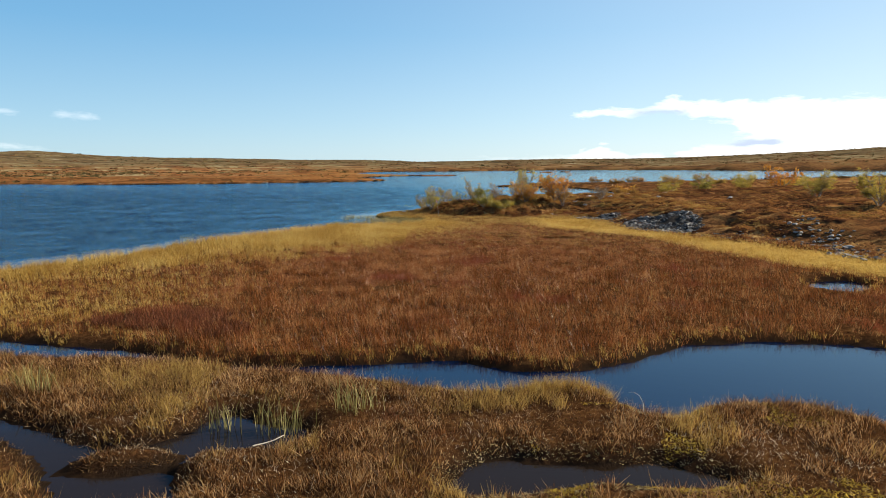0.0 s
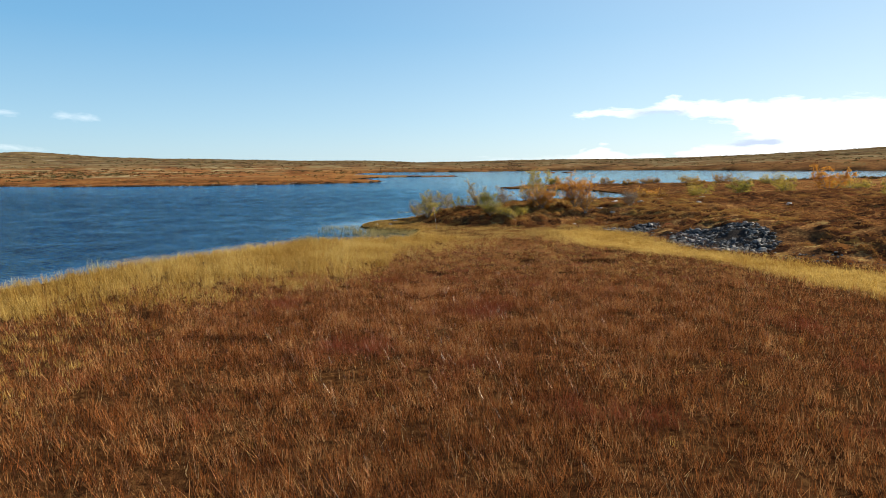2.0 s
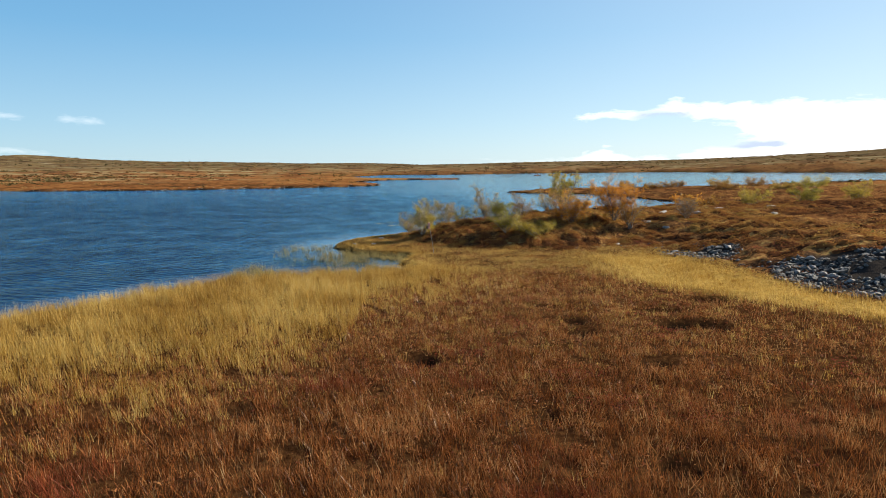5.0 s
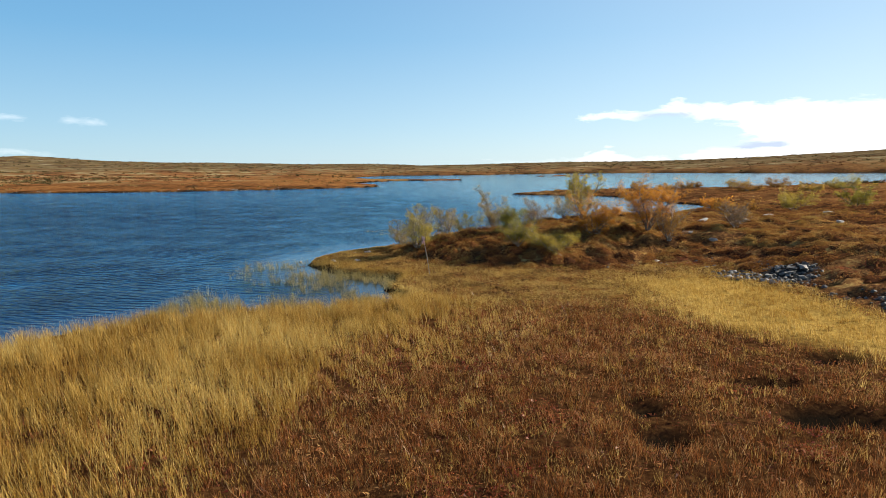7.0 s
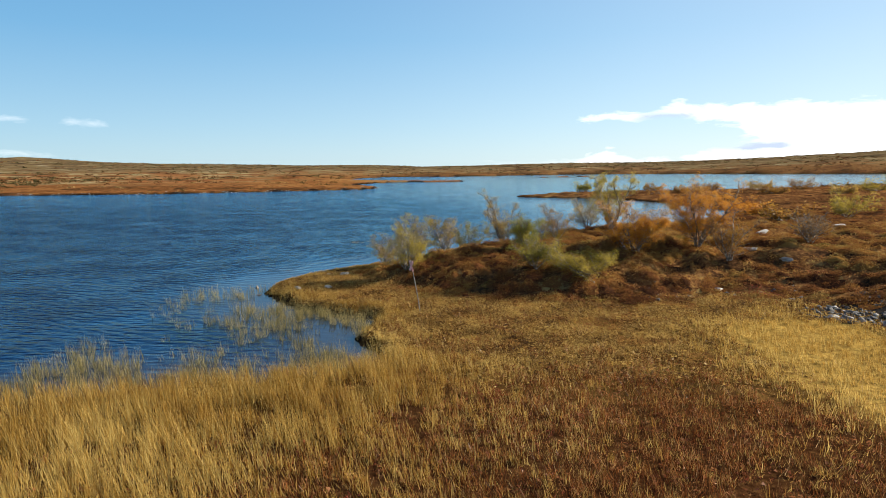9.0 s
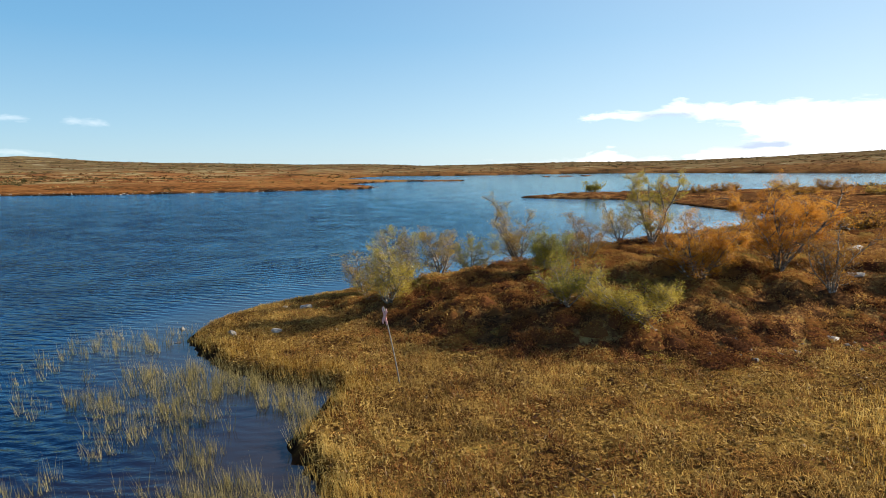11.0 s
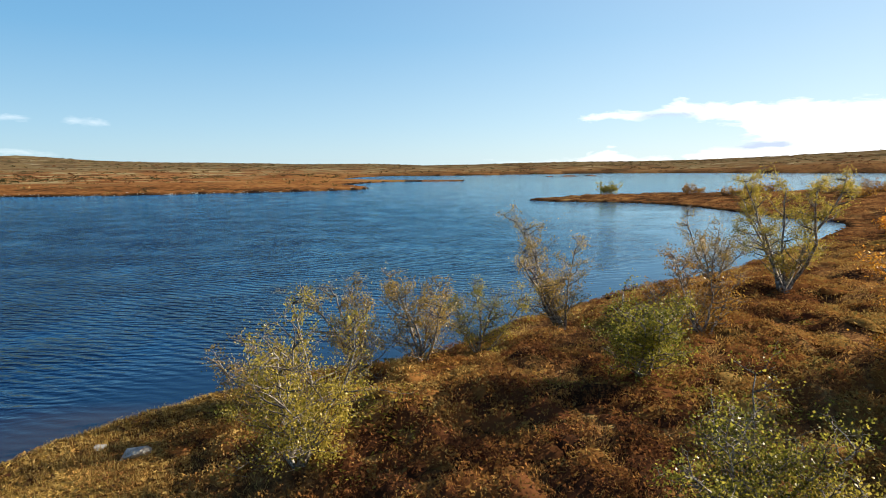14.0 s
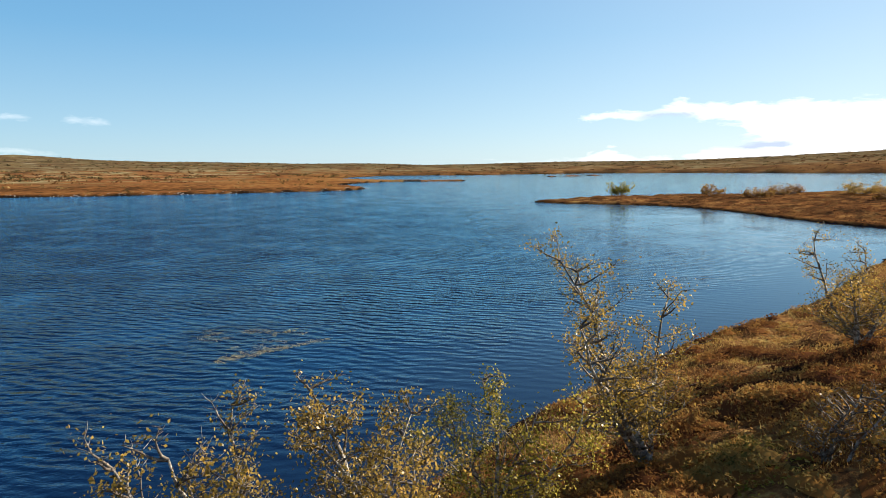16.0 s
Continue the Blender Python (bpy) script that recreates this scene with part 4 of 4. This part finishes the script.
birch(7.0, 69.5, 1.25, 2.2, "yellow", 7000, 8, "low sprawling birch with pale bent limbs", 8, (-1.7, 1.0), 0.1, 0.45, twig=1.5)
birch(7.7, 70.9, 0.9, 1.7, "yellow", 3800, 5, "low yellow birch bush on the heath", 28, (0.1, 0), 0.1, 0.1)
birch(6.9, 77.8, 1.9, 2.6, "brown", 4200, 5, "small birch with sparse brown leaves", 9, (0, 0), 0.4)
birch(10.4, 85.2, 2.3, 2.8, "olive", 5625, 5, "thin small birch above the bay", 10)
birch(6.4, 79.9, 1.3, 1.6, "brown", 625, 4, "small bare grey birch on the heath", 24, (0, 0), 0.5)
birch(11.1, 82.2, 4.0, 2.5, "yellow", 15000, 6, "tall open birch with ochre leaves above the bay", 11, (0.02, 0), 0.1)
birch(10.1, 73.8, 2.4, 4.4, "orange", 22500, 8, "dense rusty birch bush on the hill", 12, low=0.02)
birch(13.8, 75.4, 3.7, 4.4, "orange", 30000, 7, "bright orange birch on the hill", 13)
birch(14.4, 73.0, 2.4, 2.4, "brown", 6125, 5, "brown half-bare birch on the hill", 14)
birch(19.5, 75.0, 1.6, 3.0, "brown", 2200, 8, "leafless grey-brown willow bush on the heath", 15, name="willow_bush", category="bush", twig=2.0)
birch(40.3, 94.0, 2.3, 4.2, "green", 3800, 7, "round green willow bush on the heath", 16, leaf_size=0.10, name="willow_bush", category="bush", low=0.02)
birch(35.4, 96.5, 1.9, 5.0, "yellow", 3400, 7, "low yellow willow bush on the heath", 17, leaf_size=0.10, name="willow_bush", category="bush", low=0.02)
birch(47.8, 97.0, 1.9, 5.0, "yellow", 3400, 7, "wide yellow willow bush on the heath", 18, leaf_size=0.10, name="willow_bush", category="bush", low=0.02)
birch(52.5, 95.0, 4.0, 5.0, "orange", 7279, 6, "yellow birch on the heath slope", 19, leaf_size=0.11)
birch(41.0, 66.5, 2.7, 3.2, "yellow", 5040, 5, "small yellow birch on the heath slope", 20, leaf_size=0.08)
birch(39.8, 55.5, 3.6, 4.4, "yellow", 9100, 6, "yellow birch on the dry slope", 21, leaf_size=0.08)
birch(30.2, 174.5, 1.8, 5.6, "green", 3200, 8, "round grey-green bush on the narrow spit", 22, leaf_size=0.17, name="willow_bush", category="bush", low=0.02)
birch(41.5, 166.0, 1.3, 5.5, "brown", 1800, 5, "thin bush on the spit", 23, leaf_size=0.16, name="willow_bush", category="bush")
for k, (bx_, by_, bh_, bw_, bl_) in enumerate([(46, 160, 1.5, 4.5, "brown"), (52, 164, 1.6, 5.5, "brown"), (59, 158, 1.7, 6.0, "olive"), (56, 147, 1.5, 5.0, "brown"), (68, 160, 1.8, 6.0, "brown"), (63, 140, 1.6, 5.0, "olive"), (72, 145, 2.0, 6.0, "yellow"), (61, 104, 2.2, 5.0, "yellow"), (66, 110, 2.0, 5.0, "olive"), (27.5, 92.0, 1.2, 4.5, "brown"), (31, 104, 1.2, 4.0, "orange")]):
    birch(bx_, by_, bh_ * 0.62, bw_ * 1.7, bl_, 2000, 8, "low autumn willow thicket on the heath", 40 + k, leaf_size=0.17, name="willow_bush", category="bush", low=0.0)


# ---- stones ----
def stone_mesh(seed, flat, mat=M_ROCK):
    rnd = random.Random(seed)
    bm = bmesh.new()
    for _ in range(13):
        v = Vector((rnd.gauss(0, 1), rnd.gauss(0, 1), rnd.gauss(0, 1))).normalized()
        bm.verts.new((v.x * 0.5, v.y * 0.5 * rnd.uniform(0.8, 1), v.z * 0.5 * flat))
    hull = bmesh.ops.convex_hull(bm, input=bm.verts)
    bmesh.ops.delete(bm, geom=[g for g in hull["geom_interior"] if isinstance(g, bmesh.types.BMVert)], context="VERTS")
    me = bpy.data.meshes.new("stone")
    bm.to_mesh(me)
    bm.free()
    me.materials.append(mat)
    return me


STONES = [stone_mesh(200 + k, 0.5 + 0.05 * k) for k in range(8)]
PALE = [stone_mesh(240 + k, 0.5 + 0.05 * k, solid("lichen_boulder", [(0.3, (0.16, 0.14, 0.115)), (0.5, (0.33, 0.30, 0.255)), (0.7, (0.46, 0.43, 0.375))], 3.0, 0.9, 0.5, 12.0)) for k in range(8)]


def stone(x, y, size, rnd, parent=None, name="stone", sink=0.2, shapes=STONES):
    ob = new(name, shapes[rnd.randrange(8)])
    z = max(ground_at(x, y), -0.04)
    ob.matrix_world = pose(x, y, z + size * (0.3 - sink), rnd.uniform(-16, 16), rnd.uniform(-16, 16), rnd.uniform(0, 360)) @ Matrix.Diagonal((size, size * rnd.uniform(0.65, 1), size * rnd.uniform(0.5, 0.75), 1))
    ob.parent = parent
    return ob


for bx_, by_, size, label in ((-8.7, 73.0, 0.40, "dark wet stone off the tip of the point"), (-8.1, 71.3, 0.32, "small wet stone off the point"), (-6.2, 71.1, 0.55, "pale rounded stone on the grassy shore"), (-4.9, 71.6, 0.55, "pale flat stone in the grass"), (-4.7, 75.0, 0.6, "flat grey stone near the shore"),
                            (-5.6, 75.4, 0.3, "small grey stone near the shore"), (16.1, 74.4, 0.8, "light grey boulder on the heath"), (12.6, 69.9, 0.6, "long pale stone in the heath"), (17.0, 72.6, 0.7, "light boulder on the heath"), (21.5, 78.0, 0.9, "pale boulder on the heath"),
                            (24.6, 80.5, 1.1, "pale lichen-covered boulder on the heath"), (27.0, 76.0, 0.8, "grey boulder on the heath"), (30.0, 82.0, 1.0, "pale boulder on the heath"), (18.8, 78.5, 1.0, "light boulder below the birches"), (33.0, 70.0, 0.9, "grey boulder on the slope")):
    tagged(stone(bx_, by_, size, random.Random(int(bx_ * 10)), None, "boulder", 0.2, STONES if "wet" in label else PALE), label, "boulder")

rnd = random.Random(9)
field = tagged(new("boulder_field"), "grey angular stones heaped along the edge of the bog", "boulder field")
made = 0
while made < 290:
    k = rnd.random()
    if k < 0.95:
        px, py = rnd.uniform(8.0, 25.2), rnd.uniform(50.8, 69.4)
        if sample(ROCKY, np.array([px]), np.array([py]))[0] < 0.1 or rough(px, py, 1.5, 151, 2) < -0.08:
            continue
    else:
        u = rnd.random()
        px, py = 25.3 + 3.5 * u + rnd.gauss(0, 0.7), 36 + 13 * u + rnd.gauss(0, 0.7)
    if ground_at(px, py) < 0.12:
        continue
    stone(px, py, rnd.choice((0.22, 0.3, 0.36, 0.46, 0.6)), rnd, field)
    made += 1


def stone_heap(name, places, label, mat=M_ROCK):
    """Stones too small to be told apart, in one mesh."""
    vs, fs, base = [], [], 0
    for px, py, size in places:
        src = STONES[rnd.randrange(8)]
        m = pose(px, py, max(ground_at(px, py), -0.05), rnd.uniform(-30, 30), rnd.uniform(-30, 30), rnd.uniform(0, 360))
        vs.extend(tuple(m @ (v.co * size)) for v in src.vertices)
        for f in src.polygons:
            fs.append([base + i for i in f.vertices])
        base += len(src.vertices)
    me = bpy.data.meshes.new(name)
    me.from_pydata(vs, [], fs)
    me.materials.append(mat)
    return tagged(new(name, me), label, "stones", kind="stuff")


shore_line = smooth_line(far_west)[8:75]
places = []
while len(places) < 650:
    i = rnd.randrange(len(shore_line) - 1)
    u = rnd.random()
    a, b = shore_line[i], shore_line[i + 1]
    places.append((a[0] + (b[0] - a[0]) * u + rnd.gauss(0, 0.9), a[1] + (b[1] - a[1]) * u + rnd.gauss(0.5, 1.0), rnd.choice((0.12, 0.16, 0.22, 0.4))))
stone_heap("far_shore_stones", places, "pale stones washed up along the far shore", solid("pale_stone", [(0.3, (0.16, 0.145, 0.125)), (0.7, (0.42, 0.39, 0.34))], 2.0))
places = []
while len(places) < 1400:
    px, py = rnd.uniform(8, 30), rnd.uniform(34, 70)
    h = float(sample(HEATH, np.array([px]), np.array([py]))[0])
    if sample(ROCKY, np.array([px]), np.array([py]))[0] > -0.2 and rough(px, py, 1.5, 151, 2) > -0.15:
        places.append((px, py, rnd.choice((0.12, 0.18, 0.24, 0.32))))
    elif -0.2 < h < 1.6 + rnd.random() and rnd.random() < 0.12:
        places.append((px, py, rnd.choice((0.10, 0.15, 0.2, 0.3))))
stone_heap("rubble", places, "small grey rubble along the foot of the heath")


# ---- far scrub ----
def scrub(name, x, y, size, mat, label, each=22, grain=0.42):
    n = len(x)
    z = sample(Z, x, y)
    pr = np.random.default_rng(len(x))
    d = pr.normal(0, 1, (n, each, 3))
    d /= np.linalg.norm(d, axis=2)[..., None]
    d[..., 2] = np.abs(d[..., 2]) * 0.6
    d[..., :2] *= 1.5
    c = np.stack([x, y, z], 1)[:, None] + d * size[:, None, None] * pr.uniform(0.45, 1, (n, each, 1))
    s = size[:, None, None] * grain
    t = [c + pr.normal(0, 0.6, (n, each, 3)) * s for _ in range(3)]
    v = np.stack(t, 2).reshape(-1, 3)
    me = raw_mesh(name, v, np.arange(n * each * 3).reshape(-1, 3))
    me.materials.append(mat)
    return tagged(new(name, me), label, "scrub", kind="stuff")


def far_places(count, seed, near, wide, clump):
    pr = np.random.default_rng(seed)
    az, d = pr.uniform(-0.85, 0.85, count), near * (wide / near) ** pr.uniform(0, 1, count)
    x, y = d * np.sin(az), d * np.cos(az)
    ok = (sample(SHORE, x, y) > 1.5) & (rough(x, y, clump, seed, 3) > 0.05) & ((y > 190) | (x > 60))
    return x[ok], y[ok], d[ok]


FAR_LEAF = {
    "brown": leafy("far_rust", [(0.1, (0.0504, 0.0216, 0.0101)), (0.6, (0.144, 0.0612, 0.0252)), (0.9, (0.187, 0.108, 0.0432))], None, 0.01, 0.2, 0.0),
    "olive": leafy("far_olive", [(0.1, (0.0324, 0.0274, 0.0115)), (0.6, (0.0936, 0.0756, 0.0324)), (0.9, (0.144, 0.108, 0.0432))], None, 0.01, 0.2, 0.0),
    "green": leafy("far_juniper", [(0.1, (0.0252, 0.0245, 0.0108)), (0.6, (0.0612, 0.054, 0.023)), (0.9, (0.0936, 0.0756, 0.0324))], None, 0.01, 0.2, 0.0),
    "ochre": leafy("far_ochre", [(0.1, (0.144, 0.0792, 0.0252)), (0.6, (0.23, 0.144, 0.0504)), (0.9, (0.274, 0.194, 0.0792))], None, 0.01, 0.2, 0.0),
}
for seed, leaf, count, label in ((5, "brown", 6000, "rusty dwarf birch scrub on the far moor"), (6, "olive", 7000, "olive scrub on the far moor"), (7, "green", 3200, "dark green juniper scrub on the far moor"), (8, "ochre", 1500, "ochre birch scrub on the far moor")):
    fx, fy, fd = far_places(count, seed, 205, 1900, 55)
    scrub("far_scrub", fx, fy, np.random.default_rng(seed).uniform(0.5, 1.3, len(fx)) * (0.6 + fd / 900), FAR_LEAF[leaf], label, 18)

# ---- hummocks of dwarf birch, heather and crowberry on the point ----
def hummock_material():
    """Small leaves that take the tone of the hummock they grow on."""
    m, t, out = material("hummock_leaf")
    own = node(t, "ShaderNodeNewGeometry").outputs["Random Per Island"]
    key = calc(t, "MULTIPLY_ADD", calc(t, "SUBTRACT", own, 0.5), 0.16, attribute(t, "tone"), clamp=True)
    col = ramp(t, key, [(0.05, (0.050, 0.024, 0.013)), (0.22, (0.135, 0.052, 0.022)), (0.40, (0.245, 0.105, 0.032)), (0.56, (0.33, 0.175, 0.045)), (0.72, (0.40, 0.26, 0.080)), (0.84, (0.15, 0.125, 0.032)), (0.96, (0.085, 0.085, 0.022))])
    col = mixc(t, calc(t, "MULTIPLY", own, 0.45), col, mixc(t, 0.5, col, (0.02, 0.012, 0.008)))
    d, tr = node(t, "ShaderNodeBsdfDiffuse", {"Color": col}), node(t, "ShaderNodeBsdfTranslucent", {"Color": col})
    mx = node(t, "ShaderNodeMixShader", {0: 0.28, 1: d.outputs[0], 2: tr.outputs[0]})
    t.links.new(mx.outputs[0], out.inputs[0])
    return m


M_HUMMOCK = hummock_material()


def hummocks(x, y, radius, height, tone, leaf, label, crowd=190):
    """Low rounded domes, each a shell of many small leaves with a ragged skirt."""
    each = np.maximum((crowd * (radius / 0.35) ** 1.6).astype(int), 30)
    k = np.repeat(np.arange(len(x)), each)
    n = len(k)
    rho, a = np.sqrt(rng.uniform(0, 1, n)), rng.uniform(0, 2 * math.pi, n)
    edge = 1 + 0.22 * np.sin(3 * a + 7 * tone[k]) + 0.12 * np.sin(5 * a + 3 * k)
    px, py = x[k] + radius[k] * rho * edge * np.cos(a), y[k] + radius[k] * rho * edge * np.sin(a)
    pz = sample(Z, px, py) + height[k] * np.sqrt(1 - 0.97 * rho ** 2) * rng.uniform(0.45, 1.0, n) ** 0.5 + rng.normal(0, 0.02, n)
    t = rng.normal(0, 1, (3, n, 3)) * np.array([1, 1, 0.9])
    t -= t.mean(0)
    t *= (leaf * rng.uniform(0.6, 1.3, n))[None, :, None]
    leaves = (np.stack([px, py, pz], 1)[None] + t).transpose(1, 0, 2).reshape(-1, 3)
    # the body under the leaves: three uneven rings and a crown, darkened as shade
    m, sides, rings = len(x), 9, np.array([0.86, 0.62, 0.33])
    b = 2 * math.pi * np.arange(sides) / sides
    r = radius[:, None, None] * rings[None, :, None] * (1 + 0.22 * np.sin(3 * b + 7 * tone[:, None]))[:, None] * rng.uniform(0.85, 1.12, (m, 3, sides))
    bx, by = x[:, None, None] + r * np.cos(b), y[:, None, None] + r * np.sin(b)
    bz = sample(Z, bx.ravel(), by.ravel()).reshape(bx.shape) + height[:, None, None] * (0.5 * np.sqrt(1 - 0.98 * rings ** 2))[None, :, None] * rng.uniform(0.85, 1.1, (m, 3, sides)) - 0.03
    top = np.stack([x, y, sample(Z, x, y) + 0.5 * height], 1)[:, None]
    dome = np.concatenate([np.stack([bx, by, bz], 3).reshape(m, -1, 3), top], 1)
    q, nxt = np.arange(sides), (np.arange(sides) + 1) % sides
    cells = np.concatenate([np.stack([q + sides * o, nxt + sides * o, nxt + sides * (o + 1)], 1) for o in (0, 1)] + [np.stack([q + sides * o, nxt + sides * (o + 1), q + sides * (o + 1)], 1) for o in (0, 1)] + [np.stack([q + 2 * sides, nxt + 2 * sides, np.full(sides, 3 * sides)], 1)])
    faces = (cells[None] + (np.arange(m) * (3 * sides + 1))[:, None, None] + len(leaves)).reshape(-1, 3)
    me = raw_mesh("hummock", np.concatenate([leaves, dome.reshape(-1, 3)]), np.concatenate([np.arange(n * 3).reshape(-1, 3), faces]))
    at = me.attributes.new("tone", "FLOAT", "POINT")
    # bodies sit 0.20 lower in tone: shade between the leaves painted in
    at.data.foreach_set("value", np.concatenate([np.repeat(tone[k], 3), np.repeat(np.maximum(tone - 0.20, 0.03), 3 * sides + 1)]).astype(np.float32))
    me.materials.append(M_HUMMOCK)
    return tagged(new("hummock", me), label, "heath", kind="stuff")


x, y = spread(-6, 26, 66, 102, 4200)
hth, s = sample(HEATH, x, y), sample(SHORE, x, y)
x, y, hth = keep((hth > -0.3) & (s > 0.5) & (rough(x, y, 2.6, 141, 2) > -0.35) & (rng.uniform(0, 1, len(x)) < 0.35 + 0.65 / (1 + (np.abs(x - 4) / 8) ** 2)), x, y, hth)
# tone drops along the front edge too: bush shade in the leaf colour
tone = np.clip(0.50 + 0.30 * rough(x, y, 3.2, 143, 2) + rng.normal(0, 0.11, len(x)) - 0.10 * step(5.0, 2.0, hth) * step(0.5, 3.5, x) * step(72, 69.5, y), 0.03, 0.82)
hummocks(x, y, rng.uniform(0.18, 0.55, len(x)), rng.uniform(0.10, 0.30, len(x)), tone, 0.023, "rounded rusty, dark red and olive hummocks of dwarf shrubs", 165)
x, y = spread(16, 48, 46, 110, 2600)
hth, s = sample(HEATH, x, y), sample(SHORE, x, y)
x, y = keep((hth > 0.2) & (s > 0.5) & ((x > 24) | (y < 68)) & (sample(ROCKY, x, y) < -0.2) & (rough(x, y, 4.0, 145, 2) > -0.25), x, y)
tone = np.clip(0.36 + 0.30 * rough(x, y, 5.0, 147, 2) + rng.normal(0, 0.10, len(x)), 0.03, 0.80)
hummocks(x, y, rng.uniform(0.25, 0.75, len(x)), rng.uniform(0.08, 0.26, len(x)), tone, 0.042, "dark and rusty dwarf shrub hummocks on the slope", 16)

# ---- trail marker ----
M_POLE = solid("weathered_pole", [(0.3, (0.09, 0.08, 0.07)), (0.6, (0.24, 0.22, 0.19))], 20.0, 0.8, 0.2)
M_SIGN = solid("faded_red_board", [(0.3, (0.62, 0.26, 0.24)), (0.7, (0.78, 0.42, 0.38))], 12.0, 0.6, 0.1)
marker = tagged(new("trail_marker"), "leaning thin grey pole with a faded red cross board", "trail marker")
foot, head = Vector((-0.36, 66.6, ground_at(-0.36, 66.6) - 0.1)), Vector((-0.66, 66.0, 2.34))
marker.location = foot
bm = bmesh.new()
tube(bm, [(head - foot) * k + Vector((0.015 * math.sin(4 * k), 0, 0)) for k in (0, 0.25, 0.5, 0.75, 1)], [0.019, 0.018, 0.017, 0.016, 0.014], 8)
part("pole", bm, M_POLE, marker)
for tilt in (38, -38):
    bm = bmesh.new()
    bmesh.ops.create_cube(bm, size=1.0, matrix=Matrix.Translation((head - foot) * 0.90 + Vector((-0.02, -0.035 - 0.0006 * tilt, 0))) @ pose(0, 0, 0, 0, 0, -62) @ pose(0, 0, 0, 0, tilt, 0) @ Matrix.Diagonal((0.105, 0.014, 0.46, 1)))
    bmesh.ops.bevel(bm, geom=bm.edges[:], offset=0.003, segments=1, affect="EDGES")
    part("board", bm, M_SIGN, marker, "faded red board")


# ---- driftwood on the bog bank ----
def stick(points, thick, label):
    base = Vector((points[0][0], points[0][1], 0))
    bm = bmesh.new()
    tube(bm, [Vector(p) - base for p in points], [thick * (1 - 0.7 * i / (len(points) - 1)) for i in range(len(points))], 6)
    me = bpy.data.meshes.new("stick")
    bm.to_mesh(me)
    bm.free()
    me.materials.append(M_STRAW_WOOD)
    ob = new("stick", me)
    ob.location = base
    return tagged(ob, label, "stick")


M_STRAW_WOOD = solid("bleached_wood", [(0.3, (0.30, 0.25, 0.19)), (0.7, (0.58, 0.52, 0.43))], 9.0, 0.8, 0.3)
g = ground_at(-4.1, 12.75) + 0.03
stick([(-4.35, 12.6, max(g, 0.0)), (-4.15, 12.72, g + 0.03), (-3.95, 12.82, g + 0.06), (-3.75, 12.95, g + 0.12)], 0.022, "bleached driftwood stick at the bog pool")
g = max(ground_at(4.6, 14.5), -0.02)
stick([(4.72, 14.35, g), (4.70, 14.38, g + 0.22), (4.62, 14.42, g + 0.38), (4.48, 14.45, g + 0.46), (4.36, 14.47, g + 0.44)], 0.014, "curved pale dead stalk rising from the channel")
